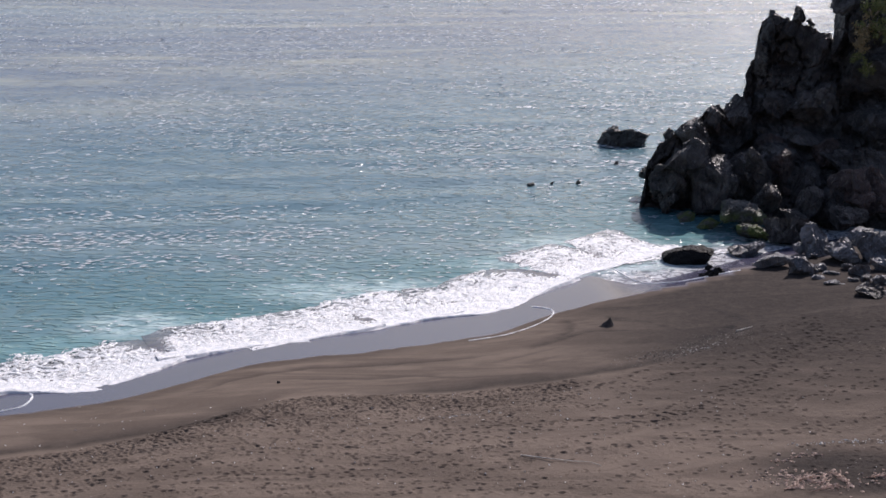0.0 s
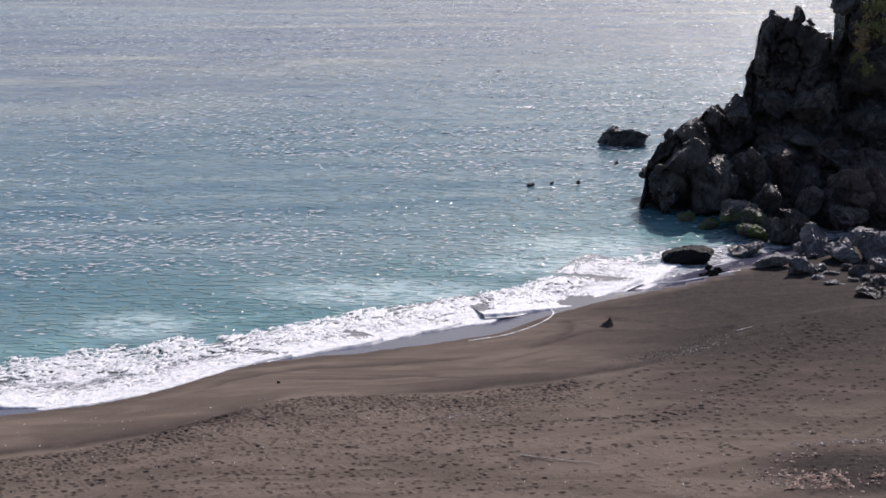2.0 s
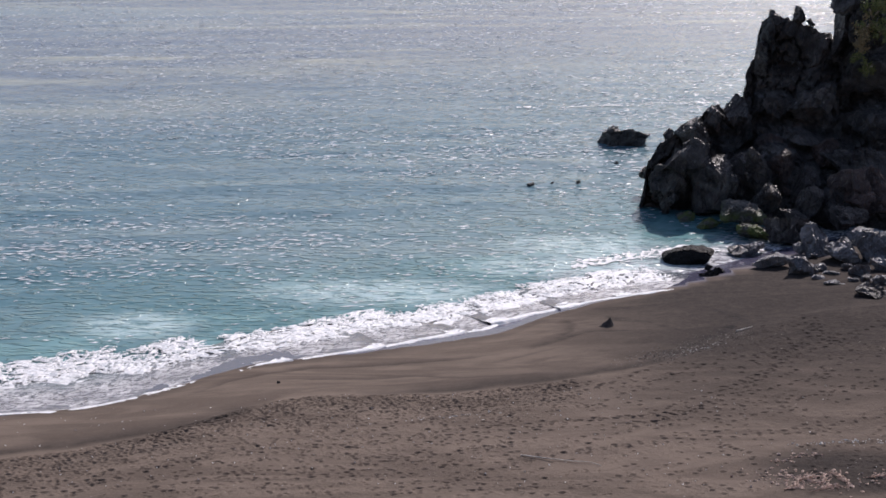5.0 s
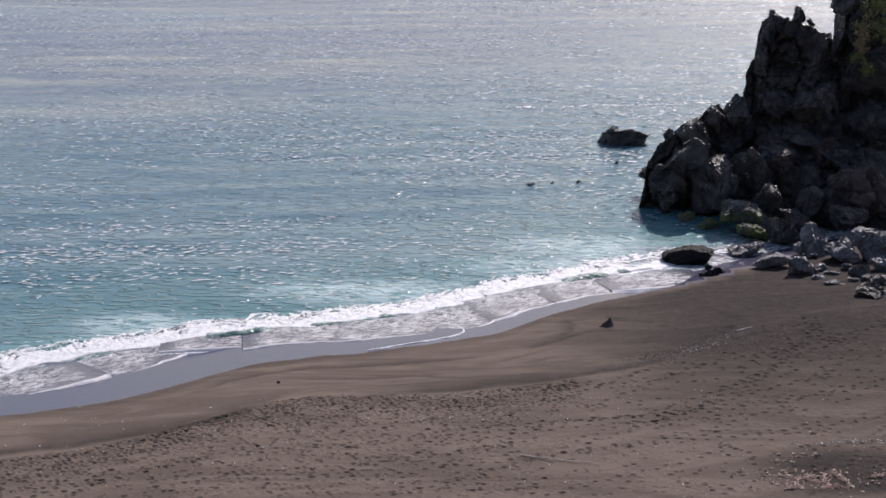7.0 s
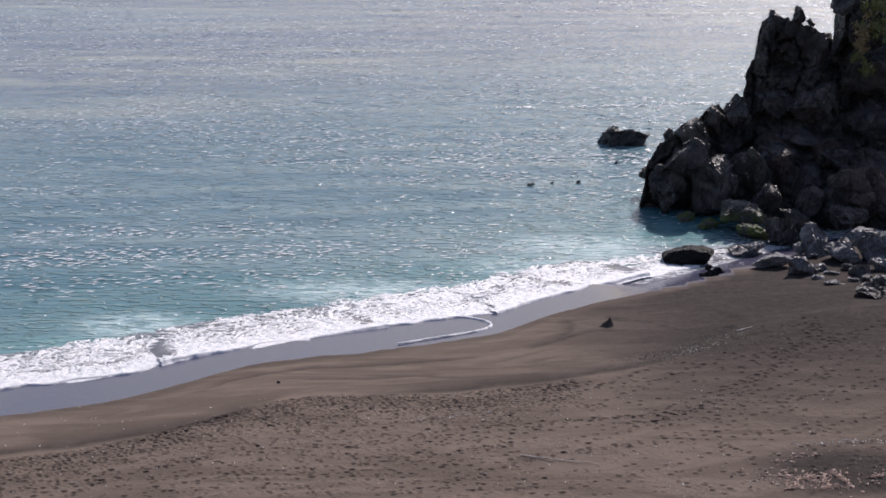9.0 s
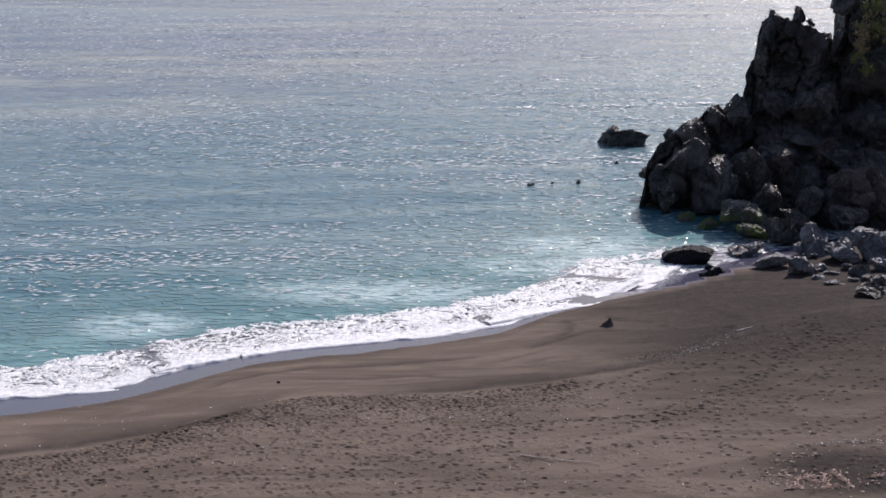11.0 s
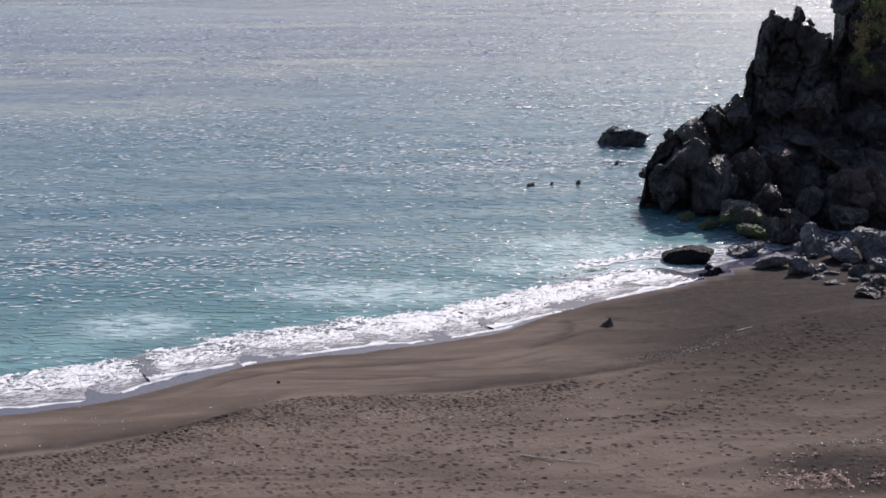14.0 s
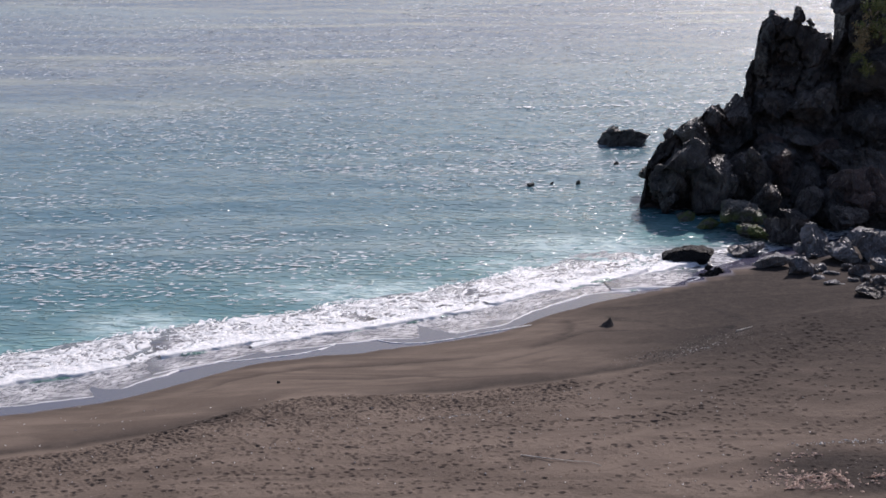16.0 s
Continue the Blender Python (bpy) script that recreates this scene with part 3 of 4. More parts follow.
boulder(36.24, 136.0, 3.26, 2.59, 3.0, 2.59, 30, 39, BROWN, "dark basalt boulder in the headland rock pile")
boulder(29.45, 142.0, 3.94, 2.15, 2.2, 1.94, -15, 40, CRAG, "dark basalt boulder in the headland rock pile")
boulder(33.88, 143.0, 4.47, 1.95, 2.2, 1.62, 20, 41, BROWN, "dark basalt boulder in the headland rock pile")
boulder(31.97, 145.0, 5.56, 2.19, 2.0, 0.98, 15, 42, CRAG, "dark basalt boulder in the headland rock pile")
boulder(26.37, 140.0, 3.77, 2.34, 2.6, 3.19, -35, 43, CRAG, "dark basalt boulder in the headland rock pile")
boulder(21.00, 141.6, 2.95, 3.45, 3.0, 4.10, 10, 244, BASALT, "dark basalt boulder in the headland rock pile")
boulder(19.35, 140.0, 1.73, 1.80, 2.4, 2.35, -10, 45, BASALT, "dark basalt boulder in the headland rock pile")
boulder(23.42, 139.0, 2.50, 2.43, 3.0, 3.17, 40, 46, BASALT, "dark basalt boulder in the headland rock pile")
boulder(22.44, 144.0, 5.89, 1.85, 2.2, 1.74, 15, 47, CRAG, "dark basalt boulder in the headland rock pile")
boulder(24.60, 146.0, 7.26, 1.21, 1.4, 0.99, 0, 48, CRAG, "dark basalt boulder in the headland rock pile")
boulder(38.47, 145.0, 6.70, 3.28, 3.0, 2.29, -25, 49, BASALT, "dark basalt boulder in the headland rock pile")
boulder(30.65, 148.0, 7.89, 2.00, 2.2, 1.44, 0, 50, CRAG, "dark basalt boulder in the headland rock pile")
boulder(33.72, 148.0, 8.15, 2.78, 2.6, 2.22, 20, 51, CRAG, "dark basalt boulder in the headland rock pile")
boulder(36.16, 140.0, 4.52, 3.71, 2.4, 1.38, -10, 52, BASALT, "dark basalt boulder in the headland rock pile")
boulder(33.26, 131.0, 1.67, 2.31, 2.0, 1.10, 0, 53, BASALT, "dark basalt boulder in the headland rock pile")
boulder(27.19, 136.0, 2.27, 1.56, 2.0, 1.56, 0, 54, CRAG, "dark basalt boulder in the headland rock pile")
boulder(29.26, 133.0, 1.60, 1.32, 1.5, 0.71, 0, 55, BASALT, "dark basalt boulder in the headland rock pile")
boulder(20.06, 145.0, 5.67, 0.66, 1.0, 0.77, 0, 56, BASALT, "dark basalt boulder in the headland rock pile")
boulder(18.28, 146.0, 1.88, 0.89, 1.0, 0.78, 0, 57, BASALT, "dark basalt boulder in the headland rock pile")
boulder(26.66, 147.0, 7.05, 1.22, 1.8, 1.88, 0, 58, BASALT, "dark basalt boulder in the headland rock pile")
boulder(28.95, 149.5, 11.41, 0.90, 1.6, 2.34, 0, 59, BASALT, "dark basalt boulder in the headland rock pile")
boulder(29.45, 149.5, 13.69, 0.72, 1.4, 2.00, 0, 60, BASALT, "dark basalt boulder in the headland rock pile")
boulder(24.81, 119.8, 1.53, 1.85, 1.0, 0.71, -8, 100, GREY, "weathered grey stone half buried in the dark sand", level=4, group="stones on the beach", name="beach_stone")
boulder(26.57, 117.3, 1.96, 1.41, 1.1, 1.06, 10, 101, GREY, "weathered grey stone half buried in the dark sand", level=4, group="stones on the beach", name="beach_stone")
boulder(29.02, 123.5, 1.94, 1.28, 1.4, 1.60, 15, 102, GREY, "weathered grey stone half buried in the dark sand", level=4, group="stones on the beach", name="beach_stone")
boulder(30.26, 121.0, 2.18, 1.96, 1.8, 1.62, -10, 103, GREY, "weathered grey stone half buried in the dark sand", level=4, group="stones on the beach", name="beach_stone")
boulder(28.17, 117.6, 1.71, 0.64, 0.6, 0.51, 0, 104, GREY, "weathered grey stone half buried in the dark sand", level=4, group="stones on the beach", name="beach_stone")
boulder(28.63, 116.5, 1.66, 0.77, 0.5, 0.28, 0, 105, GREY, "weathered grey stone half buried in the dark sand", level=4, group="stones on the beach", name="beach_stone")
boulder(27.46, 115.2, 1.69, 0.58, 0.4, 0.27, 20, 106, GREY, "weathered grey stone half buried in the dark sand", level=4, group="stones on the beach", name="beach_stone")
boulder(28.27, 113.5, 1.79, 0.84, 0.5, 0.27, 5, 107, GREY, "weathered grey stone half buried in the dark sand", level=4, group="stones on the beach", name="beach_stone")
boulder(30.68, 115.9, 1.98, 0.85, 0.8, 0.73, 0, 108, GREY, "weathered grey stone half buried in the dark sand", level=4, group="stones on the beach", name="beach_stone")
boulder(29.81, 114.3, 1.81, 0.49, 0.4, 0.32, 0, 109, GREY, "weathered grey stone half buried in the dark sand", level=4, group="stones on the beach", name="beach_stone")
boulder(30.59, 114.3, 1.87, 0.58, 0.5, 0.41, 0, 110, GREY, "weathered grey stone half buried in the dark sand", level=4, group="stones on the beach", name="beach_stone")
boulder(31.55, 113.6, 2.00, 0.79, 0.7, 0.54, 0, 111, GREY, "weathered grey stone half buried in the dark sand", level=4, group="stones on the beach", name="beach_stone")
boulder(30.44, 110.3, 2.15, 1.63, 1.2, 0.65, 10, 112, BASALT, "dark stone half buried in the dark sand", level=4, group="stones on the beach", name="beach_stone")
boulder(32.58, 120.6, 2.07, 1.40, 1.3, 1.23, 0, 113, GREY, "weathered grey stone half buried in the dark sand", level=4, group="stones on the beach", name="beach_stone")
boulder(32.48, 117.2, 2.03, 1.00, 1.0, 0.83, 0, 114, GREY, "weathered grey stone half buried in the dark sand", level=4, group="stones on the beach", name="beach_stone")
boulder(34.12, 120.9, 2.21, 1.40, 1.5, 1.42, 0, 115, GREY, "weathered grey stone half buried in the dark sand", level=4, group="stones on the beach", name="beach_stone")
boulder(27.84, 124.1, 1.29, 0.76, 0.7, 0.58, 0, 116, GREY, "weathered grey stone half buried in the dark sand", level=4, group="stones on the beach", name="beach_stone")
boulder(33.58, 126.4, 1.66, 1.36, 1.4, 1.09, 0, 117, GREY, "weathered grey stone half buried in the dark sand", level=4, group="stones on the beach", name="beach_stone")
boulder(30.06, 117.6, 1.72, 0.55, 0.5, 0.42, 0, 118, GREY, "weathered grey stone half buried in the dark sand", level=4, group="stones on the beach", name="beach_stone")
boulder(28.30, 121.9, 1.40, 0.56, 0.5, 0.43, 0, 119, GREY, "weathered grey stone half buried in the dark sand", level=4, group="stones on the beach", name="beach_stone")
boulder(32.15, 111.6, 2.12, 0.87, 1.0, 0.62, 0, 120, GREY, "weathered grey stone half buried in the dark sand", level=4, group="stones on the beach", name="beach_stone")
boulder(18.95, 167.2, -0.10, 2.75, 2.2, 2.30, 0, 131, GREYDARK, "dark wet basalt rock standing in the sea", level=5, group="rocks in the sea", name="sea_rock")
boulder(17.15, 166.8, -0.10, 1.75, 1.9, 2.50, 0, 133, GREYDARK, "dark wet basalt rock standing in the sea", level=5, group="rocks in the sea", name="sea_rock")
boulder(8.10, 149.2, -0.10, 0.47, 0.5, 0.64, 0, 21, GREYDARK, "dark wet basalt rock standing in the sea", level=4, group="rocks in the sea", name="sea_rock")
boulder(10.06, 149.7, -0.10, 0.29, 0.3, 0.46, 0, 22, GREYDARK, "dark wet basalt rock standing in the sea", level=4, group="rocks in the sea", name="sea_rock")
boulder(12.67, 149.9, -0.10, 0.29, 0.3, 0.46, 0, 23, GREYDARK, "dark wet basalt rock standing in the sea", level=4, group="rocks in the sea", name="sea_rock")
boulder(16.95, 157.6, -0.10, 0.30, 0.3, 0.38, 0, 25, GREYDARK, "dark wet basalt rock standing in the sea", level=4, group="rocks in the sea", name="sea_rock")
boulder(19.60, 125.1, 0.24, 2.35, 1.8, 1.00, 0, 324, WETROCK, "low black rock washed by the surf", level=5, broken=0.2, group="rocks in the surf", name="surf_rock")
boulder(20.06, 118.4, 0.90, 0.66, 0.5, 0.42, 0, 26, WETROCK, "low black rock washed by the surf", level=4, group="rocks in the surf", name="surf_rock")
boulder(20.85, 119.2, 0.89, 0.62, 0.5, 0.43, 20, 27, WETROCK, "low black rock washed by the surf", level=4, group="rocks in the surf", name="surf_rock")
boulder(20.33, 121.1, 0.62, 0.39, 0.3, 0.27, 0, 28, WETROCK, "low black rock washed by the surf", level=4, group="rocks in the surf", name="surf_rock")
boulder(19.54, 118.6, 0.83, 0.43, 0.3, 0.27, 0, 29, WETROCK, "low black rock washed by the surf", level=4, group="rocks in the surf", name="surf_rock")


# ---- the surf: foam sheets and wave crests in rigid pieces ----
class Swell:
    """One wave: metres seaward of the run-up line, column by column, time by time."""

    def __init__(self):
        self.rows = []

    def at(self, t, front):
        self.rows.append((t, front))

    def front(self, t):
        ts = [r[0] for r in self.rows]
        table = np.array([r[1] for r in self.rows])
        return np.array([np.interp(t, ts, table[:, c]) for c in range(table.shape[1])])


COLUMNS = [-27.5, -22, -16.5, -11, -5.5, 0, 5, 10, 14.5, 18.5]   # x of the columns along the shore
WAVE_A = Swell()
WAVE_A.at(0.0, [5.3, 3.8, 6.4, 4.6, 6.0, 7.1, 6.0, 8.5, 9.9, 10.0])
WAVE_A.at(0.5, [5.1, 2.6, 4.2, 3.8, 5.1, 6.4, 5.4, 6.6, 8.5, 9.3])
WAVE_A.at(1.0, [4.5, 2.1, 2.4, 2.8, 4.2, 5.4, 5.1, 2.7, 6.1, 9.1])
WAVE_A.at(1.5, [3.4, 1.6, 1.5, 1.4, 3.5, 4.8, 4.7, 1.3, 4.6, 8.0])
WAVE_A.at(2.0, [2.4, 0.9, 0.3, 0.9, 2.4, 4.0, 3.9, 0.9, 3.7, 6.4])
WAVE_A.at(2.5, [1.7, 0.6, -0.0, 0.6, 2.0, 3.6, 3.4, 0.7, 2.9, 4.4])
WAVE_A.at(3.0, [1.3, 0.3, -0.1, 0.2, 1.4, 3.1, 3.4, 0.7, 2.1, 2.5])
WAVE_A.at(3.5, [0.9, 0.2, -0.3, 0.0, 0.9, 2.9, 3.4, 0.7, 1.5, 1.3])
WAVE_A.at(4.0, [0.8, 0.1, -0.4, 0.0, 1.0, 2.5, 3.2, 0.7, 0.9, 0.1])
WAVE_A.at(5.0, [0.9, 0.3, -0.1, 0.1, 1.0, 2.0, 2.6, 0.9, 0.5, -0.6])
WAVE_A.at(6.0, [1.6, 2.6, 3.8, 1.8, 2.2, 2.0, 2.7, 1.6, 1.1, -0.3])
WAVE_A.at(6.5, [2.1, 4.5, 5.8, 3.3, 3.0, 2.3, 3.1, 2.1, 1.4, -0.2])
WAVE_A.at(7.0, [3.2, 5.7, 7.4, 4.3, 3.6, 2.8, 3.6, 2.5, 1.7, 0.1])
WAVE_A.at(8.0, [4.7, 8.3, 8.8, 5.7, 5.3, 4.8, 5.1, 4.0, 3.4, 1.6])
WAVE_A.back = [13.5, 13.1, 11.9, 9.8, 10.7, 11.2, 10.4, 9.1, 9.1, 8.8]
WAVE_B = Swell()
WAVE_B.at(5.0, [11.3, 11.4, 11.0, 10.2, 11.1, 11.0, 10.1, 8.4, 8.0, 7.0])
WAVE_B.at(6.0, [10.1, 11.0, 10.6, 9.7, 10.3, 10.1, 9.4, 7.4, 6.8, 5.8])
WAVE_B.at(6.5, [9.7, 10.8, 10.3, 8.9, 9.4, 9.4, 9.0, 6.8, 6.2, 5.0])
WAVE_B.at(7.0, [9.7, 11.1, 10.1, 8.0, 8.6, 9.0, 9.7, 8.1, 7.8, 7.0])
WAVE_B.at(7.5, [8.7, 9.2, 8.6, 6.4, 7.2, 8.3, 9.9, 8.3, 8.0, 7.2])
WAVE_B.at(8.0, [7.6, 8.1, 8.0, 5.6, 6.3, 7.7, 8.9, 7.6, 7.6, 7.0])
WAVE_B.at(8.5, [7.0, 7.3, 7.1, 5.3, 6.2, 7.3, 7.4, 6.7, 7.0, 6.4])
WAVE_B.at(9.0, [6.4, 6.3, 6.5, 5.0, 6.2, 6.8, 5.6, 5.4, 6.1, 5.8])
WAVE_B.at(10.0, [5.1, 4.7, 5.4, 4.0, 4.6, 4.8, 4.0, 3.2, 4.9, 6.2])
WAVE_B.at(11.0, [4.2, 3.2, 4.2, 2.9, 2.8, 2.5, 2.3, 0.6, 3.7, 6.4])
WAVE_B.at(11.5, [3.7, 2.6, 3.6, 2.4, 2.2, 1.8, 1.7, -0.3, 3.2, 6.4])
WAVE_B.at(12.0, [3.3, 2.2, 3.6, 2.5, 2.3, 1.8, 1.8, -0.1, 3.0, 5.4])
WAVE_B.at(12.5, [2.9, 1.9, 3.4, 2.5, 2.3, 1.8, 1.8, 0.3, 2.7, 4.2])
WAVE_B.at(13.0, [2.8, 1.8, 3.0, 2.0, 2.2, 1.7, 1.8, 0.3, 2.2, 3.1])
WAVE_B.at(13.5, [2.4, 1.7, 2.8, 1.6, 2.0, 1.6, 1.7, 0.3, 1.7, 2.0])
WAVE_B.at(14.0, [2.1, 1.5, 2.7, 1.3, 1.9, 1.4, 1.5, 0.3, 1.2, 0.8])
WAVE_B.at(14.5, [2.0, 1.4, 2.5, 1.1, 1.7, 1.4, 1.5, 0.9, 1.2, 0.4])
WAVE_B.at(15.0, [1.9, 1.4, 2.4, 1.2, 2.0, 1.5, 1.5, 1.5, 1.4, 0.1])
WAVE_B.at(15.5, [1.9, 1.5, 2.9, 2.0, 2.7, 1.8, 1.8, 2.2, 1.7, 0.1])
WAVE_B.at(16.0, [2.1, 2.0, 3.7, 2.6, 3.1, 2.1, 2.3, 2.9, 2.1, 0.1])
WAVE_B.back = [11.3, 10.0, 9.9, 9.2, 10.1, 9.9, 9.2, 8.6, 8.9, 8.5]
WAVE_C = Swell()
WAVE_C.at(13.0, [11.4, 11.8, 11.4, 10.7, 11.6, 12.0, 11.5, 10.1, 9.6, 8.6])
WAVE_C.at(14.0, [10.4, 10.9, 10.6, 9.9, 11.0, 11.6, 11.5, 9.9, 9.4, 8.5])
WAVE_C.at(14.5, [9.8, 10.3, 9.9, 9.1, 10.1, 10.8, 11.1, 9.5, 9.1, 8.2])
WAVE_C.at(15.0, [9.5, 10.1, 9.3, 7.7, 8.7, 9.7, 10.6, 9.0, 8.7, 8.1])
WAVE_C.at(15.5, [8.7, 9.0, 8.6, 6.7, 7.8, 8.9, 9.2, 7.9, 7.8, 7.4])
WAVE_C.at(16.0, [7.0, 7.6, 7.0, 5.2, 6.0, 7.3, 7.4, 5.7, 6.3, 6.4])
WAVE_C.back = [11.4, 11.7, 10.9, 9.5, 10.7, 11.5, 11.0, 9.6, 9.4, 8.8]


def surface(x, y):
    """Height of whichever lies on top, sand or still water."""
    d = float(inland(np.array(x), np.array(y)))
    return max(0.0, 1.0 + slope_at(x) * d) if d < 0 else 1.0 + 0.08 * d


def lace(x, y, seed):
    """Foam threads round open cells: 1 on a thread, down to 0 in a hole."""
    wx = x + 1.3 * (fbm(x * 0.5 + seed, y * 0.5, 2) - 0.5) * 2
    wy = y + 1.3 * (fbm(x * 0.5, y * 0.5 + seed, 2) - 0.5) * 2
    a = 1 - np.abs(fbm(wx * 1.25 + seed * 3.1, wy * 2.1, 3) - 0.5) * 10.0
    b = 1 - np.abs(fbm(wx * 2.7 + seed * 1.7, wy * 4.2, 2) - 0.5) * 6.5
    return np.clip(np.maximum(a, b * 0.75), -1, 1)


THICK = 0.10       # relief of a foam sheet


def foam_sheet(length, depth, seed, leading, solid=2.5, bend=None):
    """A sheet of foam, y = 0 at its shoreward edge; the holes lie deeper than the threads."""
    step = 0.07
    xs, ys = np.arange(-length / 2, length / 2 + step, step), np.arange(-1.3 if leading else -0.5, depth + step, step)
    gx, gy = np.meshgrid(xs, ys)
    v = gy - 0.45 * (fbm(gx * 0.55 + seed, gx * 0 + seed, 3) - 0.5) * 2 * (1 if leading else 3)
    if bend:
        v = v - np.interp(gx, *bend)
    f = lace(gx + 13.7 * seed, gy, seed)
    patch = 0.5 * (fbm(gx * 0.35 + seed, gy * 0.5 + 2 * seed, 2) - 0.5) * 2
    if leading:
        hole = -0.9 + 1.3 * smooth(v, 0.3, solid * 1.5) + patch * smooth(v, 0.5, solid)     # solid white in front, threads behind
    else:
        hole = 0.05 + 0.45 * smooth(v, depth * 0.4, depth) + patch
    fade = 1 - smooth(length / 2 - np.abs(gx), 0.0, 2.6)
    tail = 1 - smooth(depth - v, 0.0, 2.0)
    head = 0 if leading else 1 - smooth(v, 0.0, 2.2)
    hole = hole + 1.7 * np.maximum(np.maximum(fade * smooth(v, -0.5, 2.0 if leading else -0.4), tail), head) ** 1.5
    h = THICK * (f - hole)
    h = np.minimum(h, 0.025 + 0.04 * fbm(gx * 2.1 + seed, gy * 2.1, 3))
    if leading:
        h = h + 0.03 * np.exp(-((v - 0.3) / 0.5) ** 2) * (0.75 + 0.5 * fbm(gx * 0.8, gy * 0.8 + seed, 3))
    lip = smooth(v, -0.12, 0.16)
    h = h - 0.22 * (1 - lip)
    return grid_mesh("foam", xs, ys, np.maximum(h, -0.4), FOAM, keep=(THICK * (f - hole) > -0.012) & ((v > -0.3) if leading else True))


def crest_sheet(length, seed):
    """A rearing wave crest: steep glassy face to the beach, long back."""
    xs, ys = np.arange(-length / 2, length / 2 + 0.1, 0.14), np.arange(-0.8, 3.2, 0.1)
    gx, gy = np.meshgrid(xs, ys)
    v = gy - 0.35 * (fbm(gx * 0.5 + seed, gx * 0, 3) - 0.5)
    h = 0.50 * smooth(v, -0.45, 0.45) * (1 - smooth(v, 0.6, 3.0))
    h = h * (0.7 + 0.6 * fbm(gx * 0.7 + seed, gy * 0.7, 3)) + 0.04 * (fbm(gx * 3, gy * 3, 2) - 0.5)
    h = h * (0.25 + 0.95 * smooth(fbm(gx * 0.22 + 3.3 * seed, gx * 0 + seed, 2), 0.40, 0.60))
    h = h - 0.75 * (1 - smooth(length / 2 - np.abs(gx), 0.0, 1.6))
    return grid_mesh("wave_crest", xs, ys, h - 0.08, CREST)


def film_sheet(length, depth, seed, bend):
    """The thin water of the swash under the foam."""
    xs, ys = np.arange(-length / 2, length / 2 + 0.12, 0.12), np.arange(-1.2, depth + 0.12, 0.12)
    gx, gy = np.meshgrid(xs, ys)
    v = gy - 0.4 * (fbm(gx * 0.5 + seed, gx * 0 + seed, 3) - 0.5) * 2
    v = v - np.interp(gx, *bend)
    h = 0.02 + 0.03 * (fbm(gx * 0.9 + seed, gy * 1.3, 3) - 0.5) - 0.3 * (1 - smooth(v, -0.05, 0.3))
    h = h - 0.07 * (1 - smooth(length / 2 - np.abs(gx), 0.0, 2.2)) - 0.25 * (1 - smooth(depth - v, 0, 2.0))
    thin = smooth(v, 0.1, 0.8) * (1 - 0.55 * smooth(v, 4.0, 8.5)) * smooth(length / 2 - np.abs(gx), 0.3, 2.0)
    return grid_mesh("swash_water", xs, ys, h, FILM, {"reach": v, "lace": thin})


def sheet_pose(x0, x1, d0, d1, back=0.0, drop=0.0, chord=7.0):
    """The pose of a sheet that lies on sand and water. The wave's edge runs from column x0 to x1, d metres off the run-up line; the sheet begins back metres behind it."""
    p = [Vector((x, float(np.interp(x, _tx, _RUN)) + d / 0.86, 0)) for x, d in ((x0, d0), (x1, d1))]
    mid = (p[0] + p[1]) / 2
    along = (p[1] - p[0]).normalized()
    off = Vector((-along.y, along.x, 0))
    far = mid + off * chord
    za, zb = surface(mid.x, mid.y), surface(far.x, far.y)
    if back:
        start, end = mid + off * back, mid + off * (back + 8.0)
        za = max(surface(start.x, start.y), za + (zb - za) * min(1.0, back / chord))
        zb, chord, mid = surface(end.x, end.y) + 0.02, 8.0, start
    tilt = math.atan2(zb - za, chord)
    return Matrix.Translation((mid.x, mid.y, za + 0.02 - drop)) @ pose(0, 0, 0, 0, 0, math.degrees(math.atan2(along.y, along.x))) @ pose(0, 0, 0, math.degrees(tilt))


def cover(table, t, c):
    """Share of its height that a sheet shows at t, from rows of (seconds, at the first column, at the last)."""
    ts = [r[0] for r in table]
    u = c / 8.0
    return float(np.interp(t, ts, [r[1] * (1 - u) + r[2] * u for r in table]))


COVER_A = [(0, 1.0, 1.0), (1.5, 0.97, 1.0), (2.5, 0.84, 1.0), (3.5, 0.74, 0.95), (5, 0.64, 0.72), (6, 0.46, 0.48), (6.5, 0.38, 0.42), (7, 0.28, 0.32), (7.6, 0.1, 0.2), (8.2, 0.0, 0.0)]
BACK_A = [(0, 1.0, 0.95), (2, 0.92, 0.92), (4, 0.82, 0.76), (5.5, 0.7, 0.62), (6.8, 0.5, 0.45), (7.5, 0.0, 0.0)]
FILM_A = [(0, 1.0, 1.0), (6.5, 1.0, 1.0), (7.2, 0.97, 1.0), (7.8, 0.75, 0.8), (8.5, 0.0, 0.0)]
COVER_B = [(5.8, 0.0, 0.0), (6.5, 0.5, 0.15), (7, 0.85, 0.35), (7.5, 0.95, 0.6), (8, 1.0, 0.85), (11, 1.0, 1.0), (12, 0.84, 0.95), (13, 0.70, 0.82), (14, 0.60, 0.66), (15, 0.44, 0.46), (15.5, 0.34, 0.34), (16, 0.26, 0.26)]
BACK_B = [(7, 0.0, 0.0), (8, 0.5, 0.4), (9, 0.78, 0.65), (11, 0.95, 0.9), (13, 0.86, 0.82), (14.5, 0.66, 0.62), (15.0, 0.56, 0.54), (15.5, 0.46, 0.45), (16, 0.3, 0.3)]
FILM_B = [(7, 0.0, 0.0), (8.5, 1.0, 0.9), (14.5, 1.0, 1.0), (16, 0.98, 1.0)]
